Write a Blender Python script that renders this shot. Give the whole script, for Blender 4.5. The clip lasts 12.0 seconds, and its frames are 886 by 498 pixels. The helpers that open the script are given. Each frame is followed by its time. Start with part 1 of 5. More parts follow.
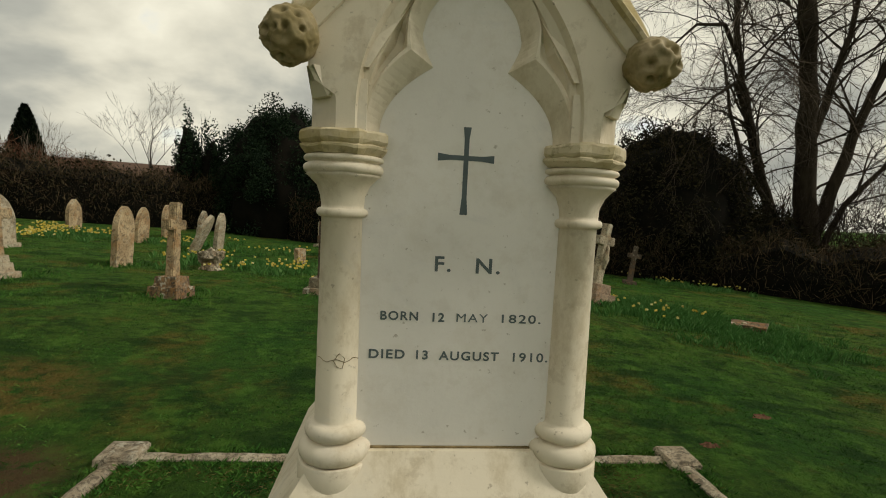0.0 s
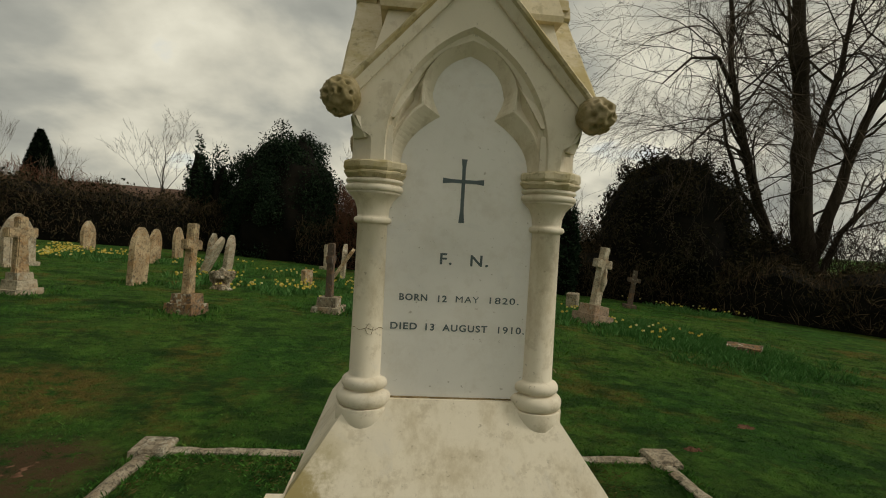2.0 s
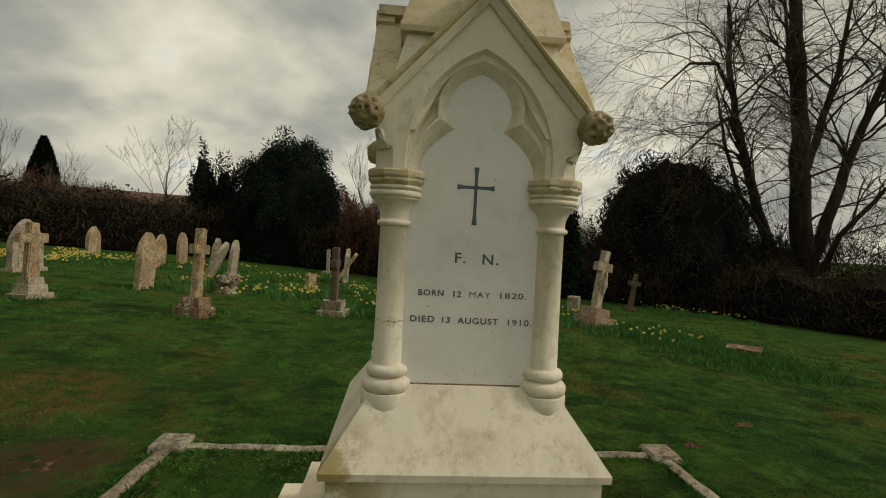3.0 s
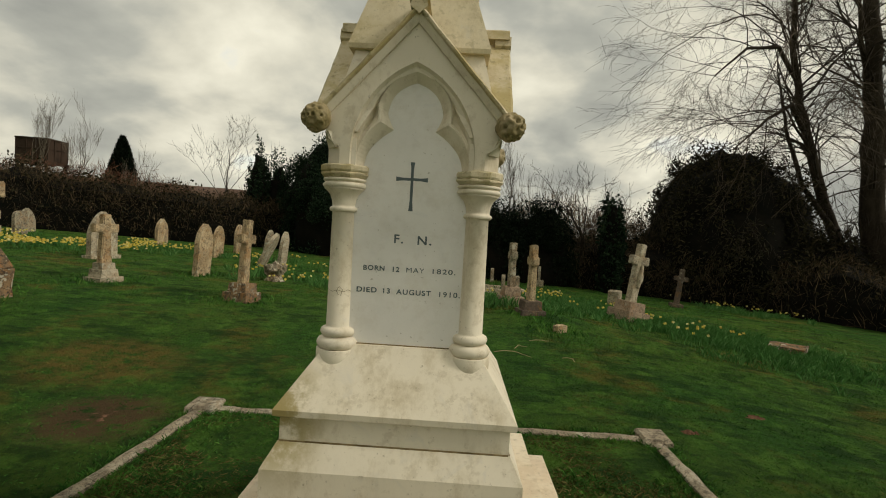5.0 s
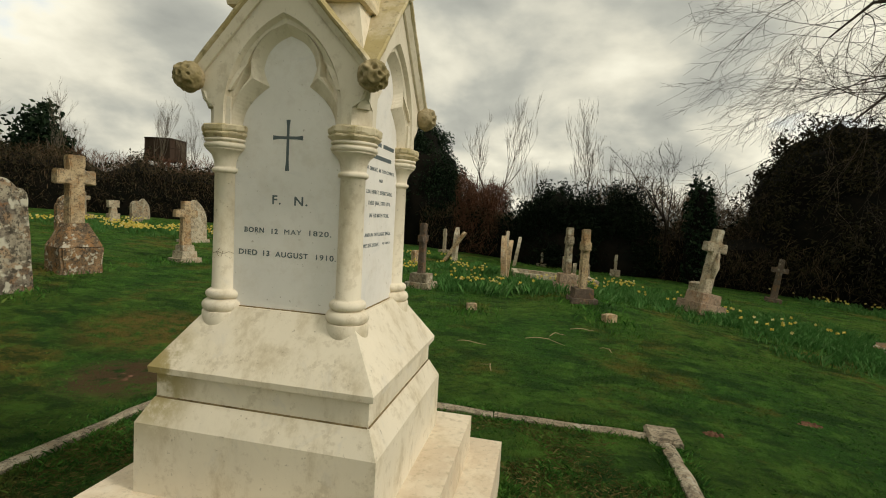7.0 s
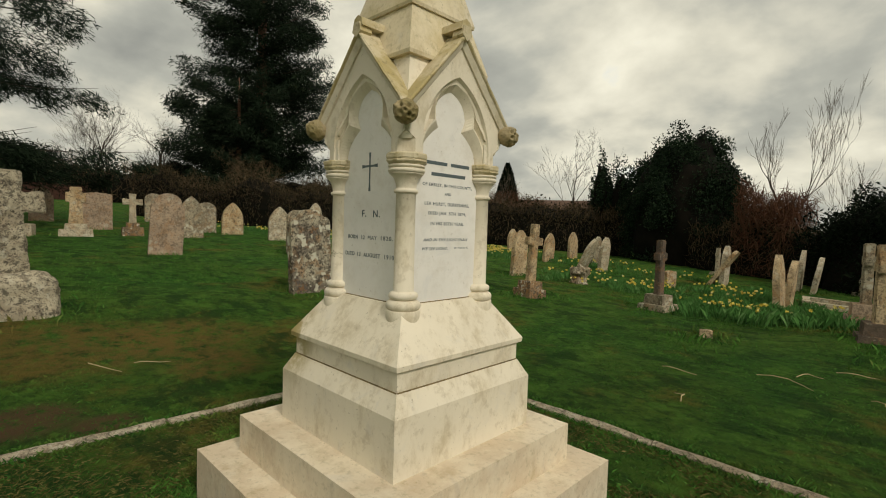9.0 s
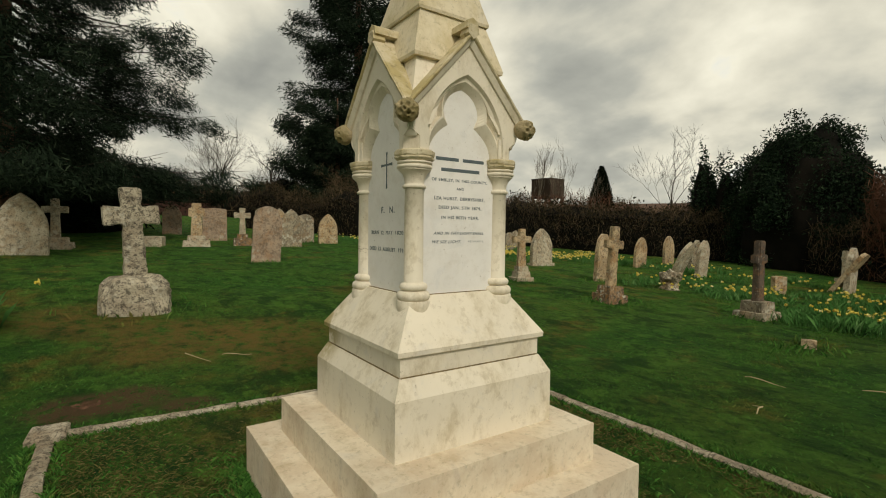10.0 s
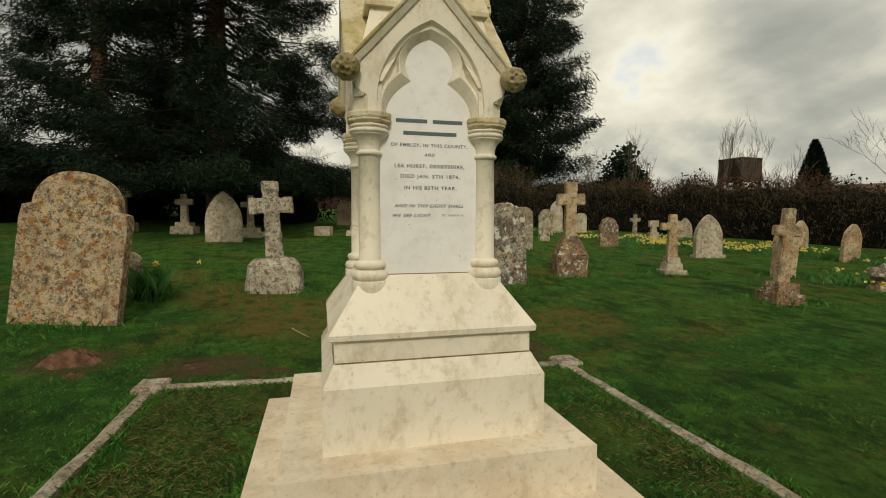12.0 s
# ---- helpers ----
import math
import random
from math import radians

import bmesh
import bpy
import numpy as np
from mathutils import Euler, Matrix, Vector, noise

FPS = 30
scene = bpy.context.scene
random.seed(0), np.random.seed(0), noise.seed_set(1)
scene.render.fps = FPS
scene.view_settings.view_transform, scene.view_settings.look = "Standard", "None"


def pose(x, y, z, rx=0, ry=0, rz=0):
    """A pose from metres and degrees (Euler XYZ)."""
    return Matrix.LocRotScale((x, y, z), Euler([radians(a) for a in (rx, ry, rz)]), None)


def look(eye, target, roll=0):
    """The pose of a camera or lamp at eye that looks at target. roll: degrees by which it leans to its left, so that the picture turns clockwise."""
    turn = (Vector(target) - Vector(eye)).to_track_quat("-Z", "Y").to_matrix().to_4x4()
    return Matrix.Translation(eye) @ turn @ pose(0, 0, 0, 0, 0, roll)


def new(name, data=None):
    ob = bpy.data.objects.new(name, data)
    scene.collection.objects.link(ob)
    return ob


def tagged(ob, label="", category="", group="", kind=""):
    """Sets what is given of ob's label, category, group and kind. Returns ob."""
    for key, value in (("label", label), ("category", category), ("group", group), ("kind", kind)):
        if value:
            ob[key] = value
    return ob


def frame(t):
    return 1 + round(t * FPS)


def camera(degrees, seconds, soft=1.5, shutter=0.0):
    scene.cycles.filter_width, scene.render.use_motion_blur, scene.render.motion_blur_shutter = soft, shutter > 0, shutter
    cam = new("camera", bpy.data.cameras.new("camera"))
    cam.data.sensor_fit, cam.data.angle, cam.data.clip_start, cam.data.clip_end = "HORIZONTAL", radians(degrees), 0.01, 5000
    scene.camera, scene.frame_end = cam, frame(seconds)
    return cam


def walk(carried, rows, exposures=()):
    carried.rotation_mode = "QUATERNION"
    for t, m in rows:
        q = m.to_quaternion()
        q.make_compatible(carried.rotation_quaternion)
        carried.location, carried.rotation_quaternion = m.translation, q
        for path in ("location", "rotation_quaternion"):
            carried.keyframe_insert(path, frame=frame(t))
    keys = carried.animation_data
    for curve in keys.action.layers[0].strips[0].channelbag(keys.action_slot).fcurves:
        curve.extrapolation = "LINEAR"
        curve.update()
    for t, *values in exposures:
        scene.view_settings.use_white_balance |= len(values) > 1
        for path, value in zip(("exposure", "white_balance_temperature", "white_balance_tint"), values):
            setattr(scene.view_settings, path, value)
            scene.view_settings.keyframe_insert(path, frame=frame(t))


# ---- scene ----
cam = camera(85.3, 12.0, 1.0)
PATH = [
    (0, (-0.011, 0.058, 1.47), (0.177, 2.043, 1.308), 2.9),
    (0.5, (-0.044, 0.052, 1.451), (0.197, 2.031, 1.292), 3.4),
    (1, (-0.041, -0.001, 1.43), (0.214, 1.978, 1.301), 3.3),
    (1.5, (-0.036, -0.126, 1.43), (0.172, 1.862, 1.342), 3.3),
    (2, (-0.036, -0.242, 1.432), (0.134, 1.75, 1.374), 3.3),
    (2.5, (-0.046, -0.295, 1.423), (0.106, 1.699, 1.379), 3.4),
    (3, (-0.082, -0.355, 1.421), (0.085, 1.638, 1.382), 3.1),
    (5, (0.243, -0.592, 1.41), (0.195, 1.406, 1.333), 3.4),
    (5.5, (0.369, -0.587, 1.411), (0.202, 1.405, 1.328), 3.6),
    (6, (0.536, -0.485, 1.357), (0.328, 1.502, 1.278), 3.6),
    (6.5, (0.68, -0.428, 1.363), (0.403, 1.549, 1.249), 3.6),
    (6.7, (0.747, -0.428, 1.357), (0.416, 1.54, 1.232), 3.4),
    (8.3, (1.383, -0.322, 1.367), (0.456, 1.442, 1.196), 2.5),
    (8.5, (1.433, -0.307, 1.352), (0.376, 1.385, 1.214), 2.3),
    (9, (1.634, -0.253, 1.342), (0.236, 1.173, 1.24), 1.8),
    (9.5, (1.812, -0.198, 1.344), (0.245, 1.042, 1.262), 1.2),
    (10, (1.883, -0.043, 1.291), (0.233, 1.086, 1.216), 0.7),
    (10.5, (1.937, 0.124, 1.311), (0.21, 1.131, 1.247), 0.2),
    (11, (2.002, 0.334, 1.283), (0.146, 1.078, 1.223), -0.5),
    (11.5, (2.069, 0.524, 1.281), (0.151, 1.082, 1.197), -0.5),
    (12, (1.975, 0.736, 1.229), (0.04, 1.228, 1.113), 0.1),
]
EXPOSE = ((0.0, 0.26), (1.5, 0.0), (3.0, 0.0), (5.5, 0.32), (6.5, 0.40), (9.0, 0.27), (12.0, 0.28))
walk(cam, [(t, look(eye, target, roll)) for t, eye, target, roll in PATH], EXPOSE)

# ---- world and sun ----
world = bpy.data.worlds.new("overcast_sky")
scene.world = world
world.use_nodes = True
wn, wl = world.node_tree.nodes, world.node_tree.links
wn.clear()


def wnode(kind, operation="", data_type=""):
    n = wn.new(kind)
    if operation:
        n.operation = operation
    if data_type:
        n.data_type = data_type
    return n


sky = wnode("ShaderNodeTexSky")
sky.sky_type, sky.sun_disc = "NISHITA", False
sky.sun_elevation, sky.sun_rotation = radians(40), radians(100)
coord = wnode("ShaderNodeTexCoord")
sep = wnode("ShaderNodeSeparateXYZ")
wl.new(coord.outputs["Generated"], sep.inputs[0])
lift = wnode("ShaderNodeMath", operation="MAXIMUM")
lift.inputs[1].default_value = 0.0
wl.new(sep.outputs[2], lift.inputs[0])
plus = wnode("ShaderNodeMath", operation="ADD")
plus.inputs[1].default_value = 0.42
wl.new(lift.outputs[0], plus.inputs[0])
flat = wnode("ShaderNodeCombineXYZ")
for i in (0, 1):
    dv = wnode("ShaderNodeMath", operation="DIVIDE")
    wl.new(sep.outputs[i], dv.inputs[0])
    wl.new(plus.outputs[0], dv.inputs[1])
    wl.new(dv.outputs[0], flat.inputs[i])
cloud = wnode("ShaderNodeTexNoise")
cloud.inputs["Scale"].default_value, cloud.inputs["Detail"].default_value = 2.1, 7.0
cloud.inputs["Roughness"].default_value, cloud.inputs["Distortion"].default_value = 0.50, 0.12
wl.new(flat.outputs[0], cloud.inputs["Vector"])
ramp = wnode("ShaderNodeValToRGB")
tones = ((0.34, (0.27, 0.275, 0.245, 1)), (0.45, (0.39, 0.39, 0.335, 1)), (0.55, (0.60, 0.575, 0.465, 1)), (0.66, (0.79, 0.755, 0.61, 1)))
stops = ramp.color_ramp.elements
stops.new(0.4), stops.new(0.6)
for e, (pos, col) in zip(stops, tones):
    e.position, e.color = pos, col
wl.new(cloud.outputs[0], ramp.inputs[0])
gap = wnode("ShaderNodeMapRange")
gap.inputs[1].default_value, gap.inputs[2].default_value, gap.inputs[4].default_value = 0.64, 0.72, 0.5
wl.new(cloud.outputs[0], gap.inputs[0])
skys = wnode("ShaderNodeVectorMath", operation="SCALE")
skys.inputs[3].default_value = 0.13
wl.new(sky.outputs[0], skys.inputs[0])
mixc = wnode("ShaderNodeMix", data_type="RGBA")
wl.new(gap.outputs[0], mixc.inputs[0])
wl.new(ramp.outputs[0], mixc.inputs[6])
wl.new(skys.outputs[0], mixc.inputs[7])
back = wnode("ShaderNodeBackground")
back.inputs[1].default_value = 1.0
wl.new(mixc.outputs[2], back.inputs[0])
wout = wnode("ShaderNodeOutputWorld")
wl.new(back.outputs[0], wout.inputs[0])

sun = new("sun", bpy.data.lights.new("sun", "SUN"))
sun.data.energy, sun.data.angle, sun.data.color = 1.4, radians(12), (1.0, 0.93, 0.8)
sun.matrix_world = look((14, -2.5, 12), (0, 0, 0))

# ---- materials ----


class Mat:
    """A small node builder round one Principled surface."""

    def __init__(self, name, rough=0.8):
        self.m = bpy.data.materials.new(name)
        self.m.use_nodes = True
        self.t = self.m.node_tree
        self.b = self.t.nodes["Principled BSDF"]
        self.b.inputs["Roughness"].default_value = rough
        self.b.inputs["Specular IOR Level"].default_value = 0.3 if rough < 0.8 else 0.08
        self.co = self.t.nodes.new("ShaderNodeTexCoord").outputs["Object"]
        info = self.t.nodes.new("ShaderNodeObjectInfo")
        self.rand = info.outputs["Random"]
        add = self.t.nodes.new("ShaderNodeVectorMath")
        add.operation = "MULTIPLY_ADD"
        self.link(self.rand, add.inputs[0])
        add.inputs[1].default_value = (37, 17, 53)
        self.link(self.co, add.inputs[2])
        self.at = add.outputs[0]

    def link(self, a, b):
        self.t.links.new(a, b)

    def noise(self, scale, detail=5, rough=0.55, vec=None, stretch=None, distortion=0.0):
        n = self.t.nodes.new("ShaderNodeTexNoise")
        n.inputs["Scale"].default_value, n.inputs["Detail"].default_value = scale, detail
        n.inputs["Roughness"].default_value, n.inputs["Distortion"].default_value = rough, distortion
        v = vec or self.at
        if stretch:
            mp = self.t.nodes.new("ShaderNodeMapping")
            mp.inputs["Scale"].default_value = stretch
            self.link(v, mp.inputs[0])
            v = mp.outputs[0]
        self.link(v, n.inputs["Vector"])
        return n.outputs[0]

    def cells(self, scale, jitter=1.0, warp=0.0):
        n = self.t.nodes.new("ShaderNodeTexVoronoi")
        n.inputs["Scale"].default_value = scale
        n.inputs["Randomness"].default_value = jitter
        v = self.at
        if warp:
            a = self.t.nodes.new("ShaderNodeVectorMath")
            a.operation = "MULTIPLY_ADD"
            w = self.t.nodes.new("ShaderNodeTexNoise")
            w.inputs["Scale"].default_value = scale * 1.7
            self.link(self.at, w.inputs["Vector"])
            self.link(w.outputs[1], a.inputs[0])
            a.inputs[1].default_value = (warp, warp, warp)
            self.link(self.at, a.inputs[2])
            v = a.outputs[0]
        self.link(v, n.inputs["Vector"])
        return n.outputs[0]

    def steps(self, value, lo, hi):
        n = self.t.nodes.new("ShaderNodeMapRange")
        n.interpolation_type = "SMOOTHSTEP"
        n.inputs[1].default_value, n.inputs[2].default_value = lo, hi
        self.link(value, n.inputs[0])
        return n.outputs[0]

    def mix(self, fac, a, b):
        n = self.t.nodes.new("ShaderNodeMix")
        n.data_type = "RGBA"
        for v, s in ((fac, n.inputs[0]), (a, n.inputs[6]), (b, n.inputs[7])):
            if isinstance(v, tuple):
                s.default_value = (*v, 1)
            elif isinstance(v, float):
                s.default_value = v
            else:
                self.link(v, s)
        return n.outputs[2]

    def times(self, a, b):
        n = self.t.nodes.new("ShaderNodeMath")
        n.operation = "MULTIPLY"
        for v, s in ((a, n.inputs[0]), (b, n.inputs[1])):
            if isinstance(v, float):
                s.default_value = v
            else:
                self.link(v, s)
        return n.outputs[0]

    def island(self):
        return self.t.nodes.new("ShaderNodeNewGeometry").outputs["Random Per Island"]

    def done(self, color, bump=None, strength=0.3, dist=0.01):
        self.link(color, self.b.inputs["Base Color"])
        if bump is not None:
            n = self.t.nodes.new("ShaderNodeBump")
            n.inputs["Strength"].default_value, n.inputs["Distance"].default_value = strength, dist
            self.link(bump, n.inputs["Height"])
            self.link(n.outputs[0], self.b.inputs["Normal"])
        return self.m


def marble(name, base, grime, stain=0.0, warm=(0.50, 0.36, 0.14), vein=(0.52, 0.50, 0.47), corner=None):
    k = Mat(name, 0.62)
    c = k.mix(k.steps(k.noise(2.2, 6, 0.6), 0.35, 0.7), base, tuple(v * 0.9 for v in base))
    c = k.mix(k.times(k.steps(k.noise(5.0, 8, 0.65, distortion=1.6), 0.55, 0.68), 0.24), c, vein)
    c = k.mix(k.times(k.steps(k.noise(13.0, 6, 0.7, stretch=(1, 1, 0.22)), 0.52, 0.72), 0.25), c, tuple(v * 0.78 for v in base))
    c = k.mix(k.times(k.steps(k.noise(7.0, 8, 0.75, stretch=(1, 1, 0.5)), 0.48, 0.70), grime), c, (0.42, 0.33, 0.18))
    c = k.mix(k.times(k.steps(k.noise(22, 5, 0.7), 0.54, 0.66), grime * 0.5), c, (0.36, 0.28, 0.16))
    for spot in corner or ():
        far = k.t.nodes.new("ShaderNodeVectorMath")
        far.operation = "DISTANCE"
        k.link(k.co, far.inputs[0])
        far.inputs[1].default_value = spot
        near = k.times(k.steps(far.outputs["Value"], 0.20, 0.03), k.steps(k.noise(9, 6, 0.7), 0.35, 0.55))
        c = k.mix(k.times(near, 0.75), c, (0.30, 0.235, 0.07))
    if stain:
        c = k.mix(k.times(k.steps(k.noise(4.5, 8, 0.7), 0.42, 0.62), stain), c, warm)
        c = k.mix(k.times(k.steps(k.noise(38, 4, 0.6), 0.55, 0.68), stain * 0.7), c, (0.20, 0.17, 0.08))
    c = k.mix(k.times(k.steps(k.noise(70, 3, 0.6), 0.66, 0.74), 0.5), c, (0.25, 0.2, 0.12))
    return k.done(c, k.noise(45, 6, 0.7), 0.14, 0.004)


MARBLE = marble("cream_marble", (0.785, 0.71, 0.565), 0.55, corner=((-0.34, -0.35, 0.89), (-0.35, -0.35, 0.80)))
TABLET = marble("tablet_marble", (0.83, 0.80, 0.75), 0.16, vein=(0.58, 0.58, 0.58))
STEP = marble("step_marble", (0.75, 0.655, 0.50), 0.5, 0.34, (0.46, 0.31, 0.18))
AGED = marble("lichened_marble", (0.62, 0.54, 0.37), 0.6, 0.85, (0.38, 0.30, 0.115))
SPIRE = marble("stained_spire_marble", (0.70, 0.61, 0.43), 0.6, 0.42, (0.42, 0.33, 0.12))
BOSS = marble("boss_marble", (0.38, 0.31, 0.185), 0.8, 0.95, (0.22, 0.175, 0.07))
LEAD = Mat("lead_inlay", 0.55)
LEAD = LEAD.done(LEAD.mix(LEAD.noise(40), (0.075, 0.097, 0.105), (0.125, 0.155, 0.16)))


def old_stone(name, c1, c2, white=0.3, orange=0.3, dark=0.4, scale=1.0):
    """Weathered stone: patches, orange and grey lichen, black crust, and round pale lichen spots."""
    k = Mat(name, 0.92)
    c = k.mix(k.steps(k.noise(2.6 * scale, 8, 0.7), 0.40, 0.60), c1, c2)
    c = k.mix(k.times(k.steps(k.noise(6 * scale, 7, 0.7), 0.50, 0.58), orange), c, (0.36, 0.17, 0.055))
    c = k.mix(k.times(k.steps(k.noise(5 * scale, 8, 0.8), 0.51, 0.57), dark * 0.8), c, (0.085, 0.07, 0.052))
    c = k.mix(k.times(k.steps(k.noise(15 * scale, 6, 0.75), 0.54, 0.575), dark), c, (0.055, 0.048, 0.038))
    c = k.mix(k.times(k.steps(k.noise(42 * scale, 4, 0.6), 0.57, 0.61), dark), c, (0.07, 0.06, 0.045))
    spot = k.times(k.steps(k.cells(8 * scale, 1, 0.16), 0.42, 0.28), k.steps(k.noise(2.4 * scale, 3), 0.62 - 0.22 * white, 0.70 - 0.22 * white))
    c = k.mix(k.times(spot, white), c, (0.60, 0.57, 0.46))
    c = k.mix(k.times(k.times(k.steps(k.cells(21 * scale, 1, 0.06), 0.34, 0.20), k.steps(k.noise(5 * scale, 4), 0.48, 0.60)), white * 0.8), c, (0.56, 0.52, 0.41))
    return k.done(c, k.noise(26, 9, 0.8), 0.9, 0.02)


LIME = old_stone("grey_limestone", (0.43, 0.37, 0.265), (0.28, 0.24, 0.17), 0.6, 0.3, 0.6)
BUFF = old_stone("buff_limestone", (0.58, 0.45, 0.28), (0.44, 0.325, 0.19), 0.4, 0.45, 0.5)
PALE = old_stone("pale_limestone", (0.56, 0.49, 0.36), (0.42, 0.355, 0.25), 0.6, 0.25, 0.45)
RUST = old_stone("rusty_sandstone", (0.33, 0.21, 0.115), (0.19, 0.135, 0.085), 0.75, 0.55, 0.85, 1.5)
PATCHY = old_stone("lichen_blotched_stone", (0.44, 0.39, 0.29), (0.12, 0.10, 0.085), 1.0, 0.45, 0.8, 0.9)
BIGMAT = old_stone("speckled_headstone", (0.58, 0.45, 0.27), (0.46, 0.34, 0.20), 0.5, 0.95, 0.8, 1.9)
GRANITE = old_stone("rough_granite", (0.56, 0.50, 0.37), (0.38, 0.33, 0.24), 0.5, 0.08, 0.75, 1.3)
DARKST = old_stone("dark_stone", (0.16, 0.12, 0.09), (0.10, 0.08, 0.065), 0.3, 0.3, 0.4)
PINKST = old_stone("pink_sandstone", (0.44, 0.33, 0.235), (0.33, 0.245, 0.175), 0.4, 0.3, 0.4)
KERBST = old_stone("kerb_stone", (0.50, 0.44, 0.33), (0.33, 0.275, 0.195), 0.5, 0.1, 0.6, 2.0)

k = Mat("lawn", 0.95)
big = k.noise(0.45, 5, 0.6, vec=k.co)
c = k.mix(k.steps(big, 0.35, 0.68), (0.038, 0.118, 0.017), (0.085, 0.148, 0.021))
c = k.mix(k.times(k.steps(k.noise(0.8, 7, 0.7, vec=k.co), 0.52, 0.66), 0.8), c, (0.181, 0.128, 0.029))
c = k.mix(k.steps(k.noise(14, 6, 0.7), 0.4, 0.75), c, (0.023, 0.067, 0.014))
c = k.mix(k.times(k.steps(k.noise(60, 4, 0.7), 0.55, 0.7), 0.6), c, (0.123, 0.160, 0.043))
c = k.mix(k.times(k.steps(k.noise(4.5, 6, 0.7, vec=k.co), 0.50, 0.64), 0.65), c, (0.105, 0.225, 0.032))
c = k.mix(k.times(k.steps(k.noise(2.2, 6, 0.7, vec=k.co, stretch=(1, 1.6, 1)), 0.49, 0.61), 0.72), c, (0.016, 0.048, 0.011))
WORN = (((-1.95, -0.28, 0.12), 0.34), ((-2.0, 0.02, 0.12), 0.36), ((-1.66, 0.35, 0.11), 0.24), ((-1.92, 2.32, 0.115), 0.50), ((-2.2, -1.12, 0.12), 0.42))
OCHRE = (((-3.4, 0.45, 0.2), 1.0), ((-3.3, 1.3, 0.19), 0.8), ((-4.4, -0.3, 0.33), 0.9), ((-2.6, 3.3, 0.17), 0.8), ((-2.45, 1.25, 0.125), 0.5))


def worn(q, col, spots, lo, hi, paint, amount):
    """Patches round the given spots, broken up by noise."""
    for spot, reach in spots:
        far = q.t.nodes.new("ShaderNodeVectorMath")
        far.operation = "DISTANCE"
        q.link(q.co, far.inputs[0])
        far.inputs[1].default_value = spot
        near = q.times(q.steps(far.outputs["Value"], reach, reach * 0.45), q.steps(q.noise(7, 7, 0.75, vec=q.co), lo, hi))
        col = q.mix(q.times(near, amount), col, paint)
    return col


c = worn(k, c, OCHRE, 0.35, 0.6, (0.195, 0.135, 0.038), 0.85)
c = worn(k, c, WORN, 0.36, 0.52, (0.135, 0.078, 0.044), 0.85)
LAWN = k.done(c, k.noise(28, 9, 0.85), 1.0, 0.07)


def leafy(name, c1, c2, c3, rough=0.7):
    q = Mat(name, rough)
    r = q.island()
    col = q.mix(q.steps(r, 0.0, 0.75), c1, c2)
    col = q.mix(q.steps(r, 0.78, 0.95), col, c3)
    col = q.mix(q.times(q.steps(q.noise(0.5, 4, 0.6), 0.4, 0.65), 0.5), col, c1)
    return q.done(col)


k = Mat("grass_blades", 0.9)
r = k.island()
c = k.mix(k.steps(r, 0.0, 0.9), (0.020, 0.078, 0.013), (0.086, 0.220, 0.037))
c = k.mix(k.times(k.steps(r, 0.88, 0.99), 0.5), c, (0.16, 0.135, 0.045))
c = k.mix(k.times(k.steps(k.noise(0.8, 7, 0.7, vec=k.co), 0.50, 0.66), 0.85), c, (0.165, 0.125, 0.032))
c = k.mix(k.times(k.steps(k.noise(4.5, 6, 0.7, vec=k.co), 0.50, 0.60), 0.7), c, (0.085, 0.19, 0.030))
c = k.mix(k.times(k.steps(k.noise(2.2, 6, 0.7, vec=k.co, stretch=(1, 1.6, 1)), 0.49, 0.61), 0.68), c, (0.018, 0.054, 0.013))
c = worn(k, c, OCHRE, 0.35, 0.6, (0.185, 0.132, 0.038), 0.8)
GRASS = k.done(c)
DRYGRASS = leafy("dry_grass", (0.07, 0.085, 0.02), (0.17, 0.135, 0.05), (0.25, 0.19, 0.08), 0.9)
DAFLEAF = leafy("daffodil_leaves", (0.045, 0.135, 0.030), (0.085, 0.20, 0.05), (0.14, 0.26, 0.09), 0.8)
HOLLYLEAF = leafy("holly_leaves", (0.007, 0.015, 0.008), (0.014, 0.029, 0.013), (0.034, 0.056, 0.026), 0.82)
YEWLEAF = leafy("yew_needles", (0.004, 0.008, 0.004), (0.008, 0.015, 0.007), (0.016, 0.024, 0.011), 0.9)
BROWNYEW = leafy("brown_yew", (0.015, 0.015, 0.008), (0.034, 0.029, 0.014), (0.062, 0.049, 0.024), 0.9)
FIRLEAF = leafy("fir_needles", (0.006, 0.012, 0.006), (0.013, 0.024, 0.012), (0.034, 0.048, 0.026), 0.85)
TWIG = leafy("hedge_twigs", (0.055, 0.040, 0.023), (0.105, 0.073, 0.041), (0.17, 0.12, 0.066), 0.9)
REDTWIG = leafy("red_twigs", (0.08, 0.038, 0.022), (0.13, 0.06, 0.035), (0.15, 0.08, 0.05), 0.9)
HANGTWIG = leafy("hanging_twigs", (0.06, 0.046, 0.034), (0.10, 0.076, 0.055), (0.13, 0.10, 0.07), 0.9)


def plain(name, a, b, scale, rough=0.9, bump=0.4, stretch=None):
    q = Mat(name, rough)
    n = q.noise(scale, 7, 0.65, stretch=stretch)
    return q.done(q.mix(q.steps(n, 0.35, 0.65), a, b), n, bump, 0.03)


